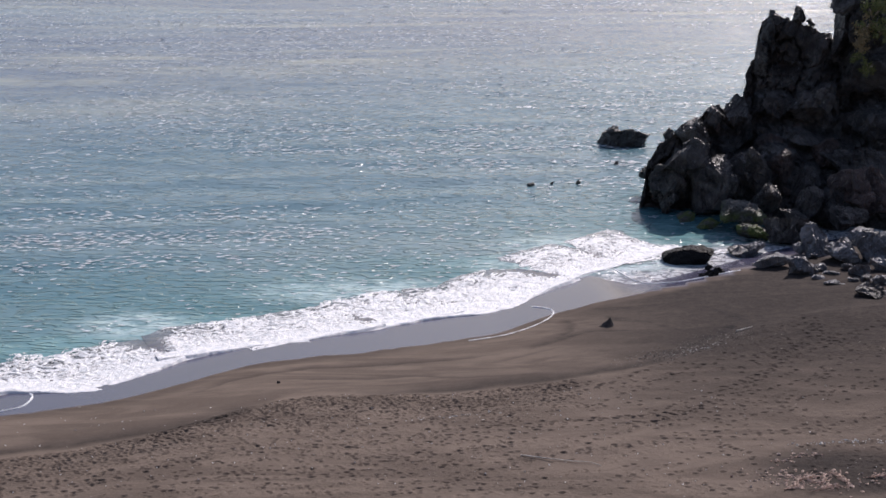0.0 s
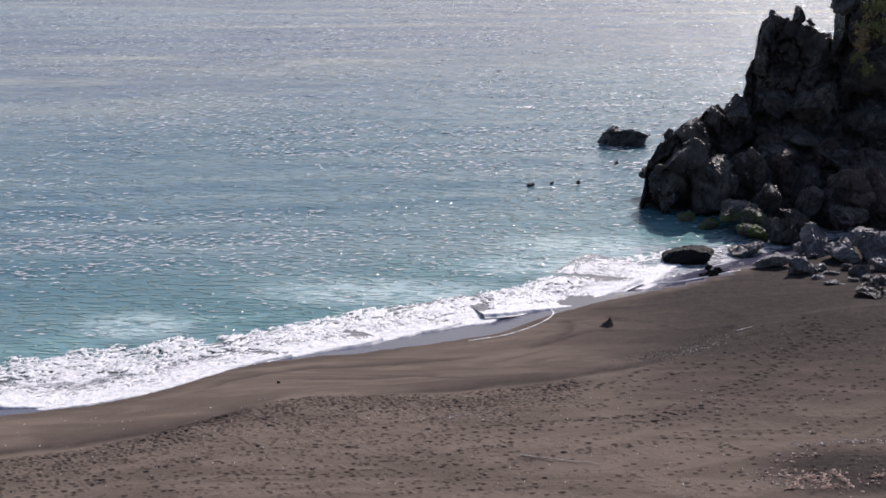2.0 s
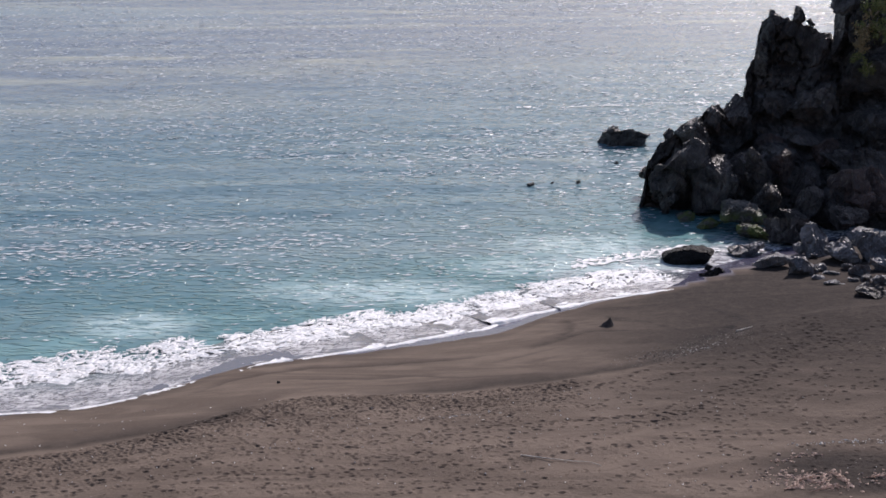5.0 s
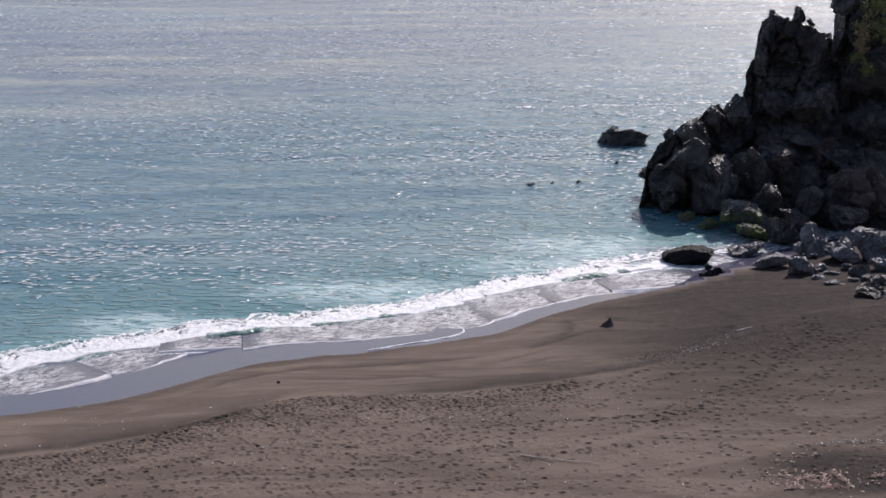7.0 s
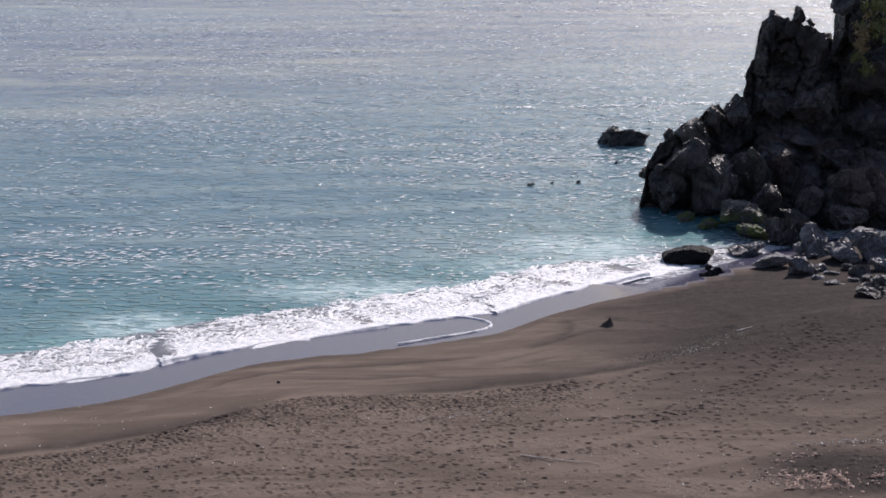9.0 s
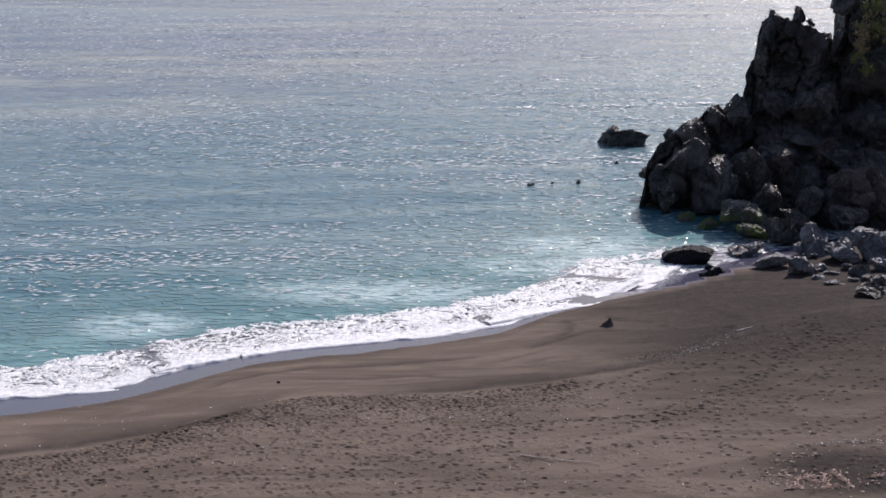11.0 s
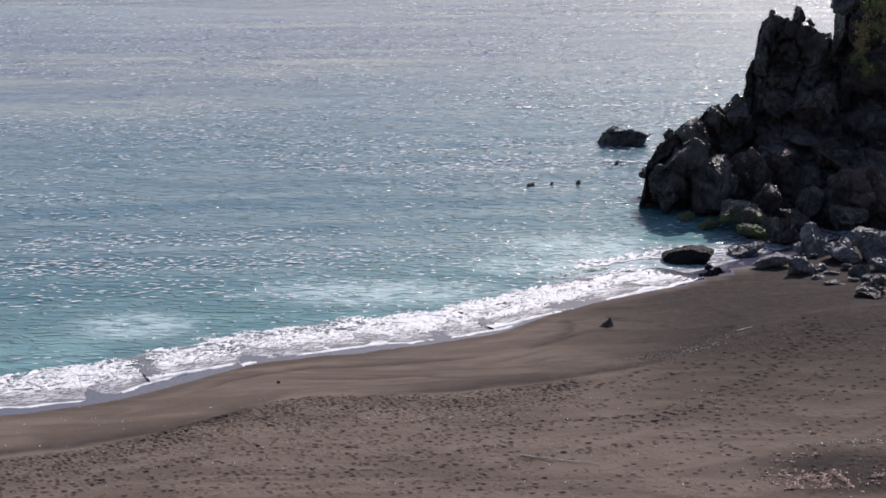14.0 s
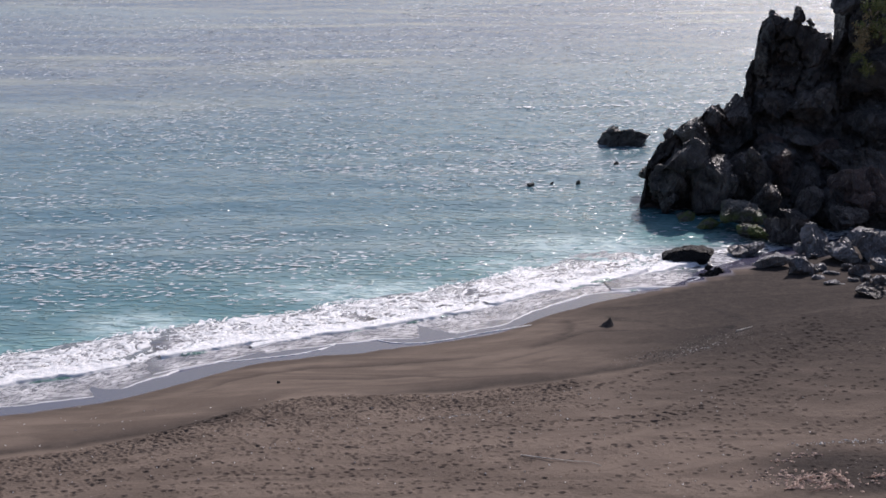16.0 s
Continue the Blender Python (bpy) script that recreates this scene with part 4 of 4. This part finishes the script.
COVER_C = [(14.2, 0.0, 0.0), (14.5, 0.12, 0.12), (15, 0.72, 0.72), (15.5, 1.0, 1.0), (16, 1.0, 1.0)]
BACK_C = [(14.8, 0.0, 0.0), (15.5, 0.4, 0.35), (16, 0.6, 0.5)]
FILM_C = [(15, 0.0, 0.0), (16, 0.9, 0.9)]
CREST_B = [(5.3, 0.0, 0.0), (6.5, 0.8, 0.55), (7.1, 0.9, 0.85), (7.6, 0.3, 0.7), (8.2, 0.0, 0.35), (8.7, 0.0, 0.0)]
CREST_C = [(13.4, 0.0, 0.0), (14.5, 0.7, 0.8), (15.2, 1.0, 1.0), (16.0, 0.6, 0.7), (16.1, 0.5, 0.6)]

surf = []          # (object, rows)
TIMES = [i * 0.5 for i in range(33)]


def sink(c):
    """How far a sheet lies under its full height for a cover c: threads stay longest, then all goes under."""
    return 0.20 * (1 - c) + 0.75 * max(0.0, 0.45 - c)


def make_wave(wave, covers, backs, films, crests, seed, solid):
    rng = np.random.RandomState(int(seed))
    for c in range(len(COLUMNS) - 1):
        x0, x1 = COLUMNS[c], COLUMNS[c + 1]
        length = (x1 - x0) * 1.2 + 3.6
        high = rng.uniform(0.5, 1.0)
        rear = lambda t: cover(crests, t, c) * high if crests else 0.0
        wide = solid[0] + (solid[1] - solid[0]) * c / 8.0
        # the sheet's edge follows the curve of the shore
        bx = np.linspace(x0 - 3, x1 + 3, 60)
        by = np.interp(bx, _tx, _RUN)
        y0, y1 = np.interp([x0, x1], bx, by)
        k = math.hypot(x1 - x0, y1 - y0) / (x1 - x0)
        bend = ((bx - (x0 + x1) / 2) * k, np.clip((by - y0 - (bx - x0) * (y1 - y0) / (x1 - x0)) * 0.8, -1.0, 1.0))
        front = foam_sheet(length, max(4.5, wide * 2.0), seed + c * 1.37, True, wide, bend)
        front = tagged(new("foam_sheet", front), "white sea foam washing up the dark sand", "foam", "sea foam")
        trail = tagged(new("foam_sheet", foam_sheet(length, 8.0, seed + c * 1.37 + 0.5, False)), "lacy white foam trailing behind the breaking wave", "foam", "sea foam")
        film = tagged(new("swash_water", film_sheet(length, 9.5, seed + c * 1.37 + 0.2, bend)), "thin sheet of sea water sliding over wet sand", "water", "swash water")
        made = {front: [], trail: [], film: []}
        if crests:
            crest = tagged(new("wave_crest", crest_sheet(length, seed + c)), "green glassy wave crest about to break on the beach", "wave", "wave crests")
            made[crest] = []
        for t in TIMES:
            f = wave.front(t)
            d0, d1 = float(f[c]) - 0.8, float(f[c + 1]) - 0.8
            gap = max(0.8, (wave.back[c] + wave.back[c + 1] - d0 - d1) / 2 - 7.6)
            made[front].append((t, sheet_pose(x0, x1, d0, d1, 0.0, sink(cover(covers, t, c)) - 0.30 * rear(t))))
            made[trail].append((t, sheet_pose(x0, x1, d0, d1, gap, sink(cover(backs, t, c)))))
            made[film].append((t, sheet_pose(x0, x1, d0 + 0.15, d1 + 0.15, 0.0, 0.012 + 0.4 * (1 - cover(films, t, c)))))
            if crests:
                made[crest].append((t, sheet_pose(x0, x1, d0 - 0.45, d1 - 0.45, 0.0, 0.75 * (1 - rear(t)), 3.0)))
        surf.extend(made.items())


make_wave(WAVE_A, COVER_A, BACK_A, FILM_A, None, 1.0, (4.2, 2.6))
make_wave(WAVE_B, COVER_B, BACK_B, FILM_B, CREST_B, 21.0, (2.6, 2.2))
make_wave(WAVE_C, COVER_C, BACK_C, FILM_C, CREST_C, 41.0, (1.9, 1.7))


# thin foam lines that stay on the open water
def foam_line(points, width, seed, thin, label, surge=0.0):
    """A drifting line of thin foam along the points."""
    p = np.array(points)
    n = int(np.abs(p[-1] - p[0]).max() / 0.12)
    u = np.linspace(0, len(p) - 1, n)
    cx, cy = np.interp(u, range(len(p)), p[:, 0]), np.interp(u, range(len(p)), p[:, 1])
    cy = cy + 1.2 * (fbm(cx * 0.15 + seed, cx * 0, 3) - 0.5)
    v = np.arange(-width, width, 0.12)
    gx, gv = np.meshgrid(cx, v)
    gy = cy[None, :] + gv
    f = lace(gx + seed, gy, seed) - thin - 1.2 * np.abs(gv / width) ** 1.5 - 0.5 * (fbm(gx * 0.3 + seed, gy * 0.1, 2) - 0.5)
    me = grid_mesh("foam_line", cx, v, np.full(gx.shape, 0.06) + 0.03 * fbm(gx, gy, 2), FOAM, keep=f > 0)
    me.vertices.foreach_set("co", np.stack([gx, gy, 0.05 + 0.04 * fbm(gx, gy, 2)], -1).ravel().astype(np.float32))
    me.update()
    ob = tagged(new("foam_line", me), label, "foam", kind="stuff")
    if surge:
        surf.append((ob, [(t, pose(surge * math.sin(t * 0.8 + seed), -0.8 * surge * math.sin(t * 0.8 + seed), 0.015 * math.sin(t * 1.1 + seed))) for t in range(17)]))
    return ob


foam_line([(4.2, 184.2), (17.2, 185.8), (30.7, 187.4)], 1.5, 3.0, 0.55, "thin white foam line on the open water")
foam_line([(8.6, 147.9), (11.0, 148.6), (13.8, 149.4)], 0.9, 5.0, 0.6, "white wash round small rocks in the sea")
foam_line([(16.0, 158.5), (18.5, 158.0), (21.5, 157.0)], 0.8, 6.0, 0.5, "white wash between the rock and the headland", 0.3)
foam_line([(10.5, 123.0), (13.5, 124.6), (17.0, 126.0), (20.5, 128.5)], 2.2, 7.0, 0.15, "white wash swirling among the rocks by the beach", 0.5)
foam_line([(17.5, 126.5), (20.0, 127.2), (22.5, 128.0)], 1.6, 8.0, 0.1, "white wash swirling among the rocks by the beach", 0.4)
foam_line([(17.0, 139.0), (19.5, 136.5), (22.0, 134.8)], 0.7, 9.0, 0.6, "thin wash at the foot of the headland", 0.3)


# thin foam rims left by the swash: lobes that creep along the sand and fade
def foam_rim(points, width, seed, rows):
    """A lobe's foam edge along the points; rows of (seconds, shift along x, along y, depth under the sand)."""
    p = np.array(points, float)
    for _ in range(3):                                   # round the corners
        q = np.repeat(p, 2, axis=0)[1:-1]
        p = np.concatenate([p[:1], q[0::2] * 0.75 + q[1::2] * 0.25, q[0::2] * 0.25 + q[1::2] * 0.75])[np.argsort(np.concatenate([[-1.0], np.arange(len(q) // 2), np.arange(len(q) // 2) + 0.5]))]
        p = np.concatenate([p, np.array(points[-1:], float)])
    rng = random.Random(seed)
    bm, last = bmesh.new(), None
    for i in range(len(p)):
        a, c = p[max(i - 1, 0)], p[min(i + 1, len(p) - 1)]
        n = np.array([-(c - a)[1], (c - a)[0]])
        n = n / (np.linalg.norm(n) + 1e-9)
        w = 0.65 * width * rng.uniform(0.4, 1.4) * min(1.0, 0.25 + i / 4, 0.25 + (len(p) - 1 - i) / 4)
        row = []
        for s, up in ((-1, -0.03), (-0.4, 0.045), (0.4, 0.05), (1, -0.03)):
            x, y = p[i] + n * w * s
            row.append(bm.verts.new((x - p[0][0], y - p[0][1], surface(x, y) + up)))
        if last:
            for j in range(3):
                bm.faces.new((last[j], row[j], row[j + 1], last[j + 1]))
        last = row
    me = bpy.data.meshes.new("swash_foam")
    bm.to_mesh(me)
    bm.free()
    me.materials.append(FOAM)
    ob = tagged(new("swash_foam", me), "thin white foam edge of a swash lobe on wet sand", "foam", "swash edges")
    surf.append((ob, [(t, pose(p[0][0] + x, p[0][1] + y, -z)) for t, x, y, z in rows]))


foam_rim([(1.7, 103.3), (4.6, 104.5), (6.8, 106.8), (7.8, 109.0), (7.6, 110.8), (6.3, 112.0)], 0.16, 1, [(0.0, 0, 0, 0), (2.5, 0, 0, 0.01), (4.5, 0, 0, 0.25), (16.0, 0, 0, 0.25)])
foam_rim([(13.2, 122.9), (14.8, 119.2), (17.1, 117.4), (19.7, 118.0), (22.5, 119.2)], 0.16, 2, [(0.0, 0, 0, 0), (2.5, 0, 0, 0.01), (4.0, 0, 0, 0.2), (16.0, 0, 0, 0.2)])
foam_rim([(-26.3, 91.3), (-25.1, 92.0), (-25.0, 94.5), (-25.8, 95.6)], 0.14, 3, [(0.0, 0, 0, 0), (1.0, 0, 0, 0.03), (1.8, 0, 0, 0.25), (16.0, 0, 0, 0.25)])
foam_rim([(-4.9, 101.7), (-2.4, 103.1), (0.2, 104.3), (1.6, 105.8), (1.1, 107.8), (-1.6, 110.2)], 0.2, 4, [(0.0, -1.5, -0.9, 0.3), (5.3, -1.5, -0.9, 0.3), (6.2, -0.9, -0.5, 0.0), (7.0, 0, 0, 0), (8.0, 1.2, 0.75, 0.0), (9.0, 1.9, 1.3, 0.0), (10.0, 2.1, 1.5, 0.05), (10.8, 2.1, 1.5, 0.3), (16.0, 2.1, 1.5, 0.3)])
foam_rim([(-1.8, 110.4), (0.6, 107.9), (2.4, 107.9), (4.2, 109.4)], 0.15, 5, [(0.0, 0, 0, 0.3), (5.5, 0, 0, 0.3), (6.3, 0, 0, 0.0), (7.5, 0, 0, 0), (8.4, 0, 0, 0.06), (9.0, 0, 0, 0.3), (16.0, 0, 0, 0.3)])
foam_rim([(-16.6, 100.4), (-13.3, 100.1), (-10.0, 100.8), (-7.8, 102.8), (-7.4, 104.4), (-8.6, 105.7), (-12.0, 105.6)], 0.18, 6, [(0.0, -2.0, -0.7, 0.4), (13.0, -2.0, -0.7, 0.4), (14.5, -1.1, -0.3, 0.02), (15.0, -0.5, -0.1, 0.0), (15.5, 0, 0, 0), (16.0, 0.4, 0.1, 0)])
foam_rim([(-4.7, 104.9), (-3.5, 103.5), (-1.6, 103.0), (0.6, 103.9), (3.3, 105.6), (6.0, 106.4)], 0.15, 7, [(0.0, 0, 0, 0.4), (13.5, 0, 0, 0.4), (15.0, 0, 0, 0.05), (15.5, 0, 0, 0), (16.0, 0, 0, 0)])
foam_rim([(11.5, 121.0), (14.0, 119.9), (16.5, 119.0), (18.8, 118.8), (19.3, 118.0), (18.0, 116.8)], 0.17, 8, [(0.0, -1.8, -0.5, 0.4), (13.0, -1.8, -0.5, 0.4), (14.2, -0.9, -0.25, 0.0), (15.0, -0.2, 0, 0), (15.5, 0, 0, 0), (16.0, 0.1, 0, 0)])


# ---- small things on the beach ----
def plain(name, dark, light, scale, rough=0.8):
    k = Nodes(name)
    o = k.object_pos()
    col = k.mix(k.span(k.noise(o, scale, 4.0, 0.65), 0.35, 0.65), dark, light)
    return k.done(Base_Color=col, Roughness=rough, Normal=k.bump(k.noise(o, scale * 3, 4.0), 0.6, 0.02))


DRIFTWOOD = plain("bleached_wood", (0.38, 0.35, 0.31), (0.62, 0.58, 0.52), 3.0)
TWIG = plain("dry_twig", (0.34, 0.22, 0.17), (0.68, 0.52, 0.42), 4.0)
SHELL = plain("pale_pebble", (0.45, 0.43, 0.40), (0.8, 0.78, 0.74), 2.0)
DARKSAND = plain("heaped_dark_sand", (0.05, 0.042, 0.037), (0.10, 0.082, 0.07), 3.0, 0.9)
LEAF = plain("olive_leaf", (0.12, 0.14, 0.04), (0.30, 0.29, 0.10), 5.0, 0.7)
DRYGRASS = plain("dry_grass", (0.26, 0.18, 0.09), (0.44, 0.33, 0.17), 5.0, 0.8)


def sand_z(x, y):
    return float(beach(np.array([x]), np.array([y]))[0])


def rod(bm, points, radius, sides=6):
    """A bent rod through the points, thinner to its end."""
    rings = []
    for i, p in enumerate(points):
        way = (Vector(points[min(i + 1, len(points) - 1)]) - Vector(points[max(i - 1, 0)])).normalized()
        side = way.cross(Vector((0, 0, 1)))
        side = side.normalized() if side.length > 1e-3 else Vector((1, 0, 0))
        up = side.cross(way)
        r = radius * (1 - 0.55 * i / (len(points) - 1))
        rings.append([bm.verts.new(Vector(p) + side * r * math.cos(a) + up * r * math.sin(a)) for a in [2 * math.pi * j / sides for j in range(sides)]])
    for a, b in zip(rings, rings[1:]):
        for j in range(sides):
            bm.faces.new((a[j], a[(j + 1) % sides], b[(j + 1) % sides], b[j]))
    bm.faces.new(rings[0][::-1])
    bm.faces.new(rings[-1])


def from_bm(name, bm, material):
    me = bpy.data.meshes.new(name)
    bm.normal_update()
    bm.to_mesh(me)
    bm.free()
    me.materials.append(material)
    return new(name, me)


def stick(x0, y0, x1, y1, radius, seed, name, label, bend=0.06, material=None):
    rng = random.Random(seed)
    n = 7
    pts = []
    for i in range(n):
        u = i / (n - 1)
        x, y = x0 + (x1 - x0) * u + rng.uniform(-bend, bend), y0 + (y1 - y0) * u + rng.uniform(-bend, bend)
        pts.append((x, y, sand_z(x, y) + radius * 0.8 + 0.02 + rng.uniform(0, bend * 0.4)))
    bm = bmesh.new()
    rod(bm, pts, radius)
    return tagged(from_bm(name, bm, material or DRIFTWOOD), label, "driftwood", "sticks on the sand")


stick(19.29, 102.54, 20.46, 103.43, 0.045, 1, "driftwood_stick", "pale bleached driftwood stick lying on dark sand", 0.02)
stick(4.03, 81.1, 8.30, 79.62, 0.04, 2, "driftwood_branch", "long thin bleached branch half buried in trampled sand", 0.12)


def make_mound():
    """A steep little heap of dark sand."""
    bm = bmesh.new()
    rings, rng = [], random.Random(4)
    for i in range(9):
        u = i / 8
        r = 0.5 * (1 - u) ** 1.25 + 0.03
        rings.append([bm.verts.new((r * (1.15 * math.cos(a)) * rng.uniform(0.88, 1.12) + 0.22 * u, r * math.sin(a) * rng.uniform(0.88, 1.12), -0.12 + 0.72 * u)) for a in [2 * math.pi * j / 18 for j in range(18)]])
    for a, b in zip(rings, rings[1:]):
        for j in range(18):
            bm.faces.new((a[j], a[(j + 1) % 18], b[(j + 1) % 18], b[j]))
    bm.faces.new(rings[-1])
    ob = from_bm("sand_mound", bm, DARKSAND)
    ob.location = (11.0, 105.0, sand_z(11.0, 105.0))
    return tagged(ob, "small steep mound of dark sand on the smooth beach", "mound")


make_mound()
boulder(-10.05, 94.6, sand_z(-10.05, 94.6) + 0.03, 0.13, 0.12, 0.12, 20, 301, BASALT, "small black stone alone on smooth sand", level=3, group="stones on the beach", name="beach_stone")


def scatter(name, label, places, sizes, material, category, seed):
    """Many small bits as one heap of real pieces."""
    rng = np.random.RandomState(seed)
    v, f = [], []
    base = np.array([(1, 0, 0), (-1, 0, 0), (0, 1, 0), (0, -1, 0), (0, 0, 1), (0, 0, -1)], float)
    tri = [(0, 2, 4), (2, 1, 4), (1, 3, 4), (3, 0, 4), (2, 0, 5), (1, 2, 5), (3, 1, 5), (0, 3, 5)]
    for x, y in places:
        s = rng.uniform(*sizes)
        p = base * s * rng.uniform(0.5, 1.3, (6, 1)) * (1, 1, 0.55)
        a = rng.uniform(0, 6.28)
        q = np.stack([p[:, 0] * math.cos(a) - p[:, 1] * math.sin(a) + x, p[:, 0] * math.sin(a) + p[:, 1] * math.cos(a) + y, p[:, 2] + sand_z(x, y) + s * 0.3], -1)
        n = len(v)
        v.extend(q.tolist())
        f.extend([tuple(n + i for i in t) for t in tri])
    me = bpy.data.meshes.new(name)
    me.from_pydata(v, [], f)
    me.materials.append(material)
    return tagged(new(name, me), label, category, kind="stuff")


def along(points, n, spread, rng):
    """n places along a line, spread about it."""
    p = np.array(points)
    u = rng.uniform(0, len(p) - 1, n)
    i = np.minimum(u.astype(int), len(p) - 2)
    q = p[i] + (p[i + 1] - p[i]) * (u - i)[:, None]
    return [tuple(c) for c in q + rng.normal(0, 1, (n, 2)) * spread]


_r = np.random.RandomState(9)
scatter("pale_pebbles", "pale pebbles and shell bits strewn over dark sand", [(_r.uniform(-26, 25), _r.uniform(77, 92)) for _ in range(330)], (0.025, 0.07), SHELL, "pebbles", 1)
scatter("tide_line_bits", "pale broken shells along an old tide line", along([(-2.2, 86.9), (0.8, 87.4), (3.0, 87.9)], 26, (0.2, 0.1), _r) + along([(18.6, 82.0), (20.6, 82.4), (22.8, 82.7), (24.5, 82.6)], 70, (0.25, 0.14), _r), (0.03, 0.09), SHELL, "shells", 2)
scatter("drift_litter", "pale dry litter washed up on dark sand", along([(16.5, 78.4), (18.4, 77.6), (19.8, 76.8)], 200, (0.9, 0.6), _r) + along([(17.4, 80.0), (19.0, 80.6), (20.0, 80.9)], 40, (0.3, 0.2), _r) + along([(20.0, 76.8), (22.4, 77.8), (23.6, 78.3)], 50, (0.4, 0.25), _r), (0.05, 0.13), TWIG, "litter", 3)
scatter("dark_gravel", "dark gravel washed together below the scarp", along([(11.5, 96.6), (14.5, 98.4), (17.2, 100.0), (19.6, 102.4)], 900, (1.0, 0.6), _r), (0.02, 0.06), BASALT, "gravel", 4)
scatter("light_gravel", "light pebbles among dark gravel below the scarp", along([(13.5, 97.6), (15.5, 98.8), (17.2, 99.8)], 40, (0.7, 0.4), _r), (0.03, 0.06), SHELL, "gravel", 5)


def dry_brush(x, y, spread, heading, seed, n=16):
    """A washed-up brush of dry twigs, lying flat and branching."""
    rng = random.Random(seed)
    root = new("dry_brush")
    root.location = (x, y, sand_z(x, y))
    for i in range(n):
        bm = bmesh.new()
        a = radians(heading + rng.uniform(-45, 45))
        s = rng.uniform(-0.5, 0.5) * spread
        px, py = s * math.cos(radians(heading)), s * math.sin(radians(heading))
        pts, length = [], rng.uniform(0.35, 0.9)
        for j in range(5):
            u = j / 4 * length
            qx, qy = px + u * math.cos(a) + rng.uniform(-0.04, 0.04), py + u * math.sin(a) + rng.uniform(-0.04, 0.04)
            pts.append((qx, qy, sand_z(x + qx, y + qy) - root.location.z + 0.03 + rng.uniform(0, 0.08)))
        rod(bm, pts, rng.uniform(0.015, 0.035), 5)
        from_bm("twig", bm, TWIG).parent = root
    return tagged(root, "tangle of dry pinkish-brown twigs on the sand", "twigs", "dry brush")


for _i, (_x, _y, _s, _h) in enumerate([(18.6, 77.6, 1.6, 20), (19.3, 77.2, 1.4, 60), (20.3, 77.6, 1.4, 110), (19.0, 76.3, 1.6, 30), (22.0, 77.7, 1.8, 15), (17.6, 76.6, 1.2, 40)]):
    dry_brush(_x, _y, _s, _h, 70 + _i)


# ---- plants on the crag ----
def shrub(x, y, z, r, seed, material, label, n=520):
    """A low wind-cut shrub: short stems and a loose crown of small leaves."""
    rng = random.Random(seed)
    root = new("shrub")
    root.location = (x, y, z)
    stems = bmesh.new()
    for i in range(7):
        a = rng.uniform(0, 6.28)
        tip = (math.cos(a) * r * 0.6, math.sin(a) * r * 0.5 - r * 0.25, rng.uniform(0.2, 0.7) * r)
        rod(stems, [(0, r * 0.4, -r * 0.4), (tip[0] * 0.5, tip[1] * 0.5, tip[2] * 0.35), tip], 0.05 * r, 5)
    ob = from_bm("stems", stems, TWIG)
    ob.parent = root
    leaves = bmesh.new()
    clumps = [(rng.gauss(0, 0.5) * r, rng.gauss(-0.2, 0.35) * r, rng.gauss(0.15, 0.45) * r) for _ in range(16)]
    for i in range(n):
        c = rng.choice(clumps)
        p = Vector(c) + Vector((rng.gauss(0, 0.17), rng.gauss(0, 0.17), rng.gauss(0, 0.17))) * r
        a = Vector((rng.gauss(0, 1), rng.gauss(0, 1), rng.gauss(0, 1))).normalized() * rng.uniform(0.08, 0.17) * r ** 0.5
        b = a.cross(Vector((rng.gauss(0, 1), rng.gauss(0, 1), rng.gauss(0, 1)))).normalized() * a.length * 0.5
        v = [leaves.verts.new(p + q) for q in (-a, b, a, -b)]
        leaves.faces.new(v)
    ob = from_bm("crown", leaves, material)
    ob.parent = root
    return tagged(root, label, "shrub", "shrubs on the crag")


for _i, (_x, _y, _z, _r) in enumerate([(38.0, 145.7, 16.4, 1.1), (37.2, 145.5, 15.2, 1.0), (36.9, 145.5, 13.9, 0.8), (38.7, 145.4, 15.0, 1.1), (38.2, 145.8, 17.4, 1.0)]):
    shrub(_x, _y, _z, _r, 400 + _i, DRYGRASS if _i in (1, 2) else LEAF, "brown dry tussock clinging to the dark crag" if _i in (1, 2) else "olive green shrub clinging to the dark crag")
shrub(37.7, 145.2, 11.8, 0.7, 420, LEAF, "small green shrub on a ledge of the crag")
shrub(36.8, 146.0, 12.5, 0.5, 421, LEAF, "small green shrub on a ledge of the crag")



# ---- what moves ----
def motions():
    for ob, rows in surf + ripples:
        walk(ob, rows)
    walk(water, [(0.0, pose(0, 0, 0)), (8.0, pose(1.6, -4.2, 0)), (16.0, pose(3.2, -8.4, 0))])


motions()
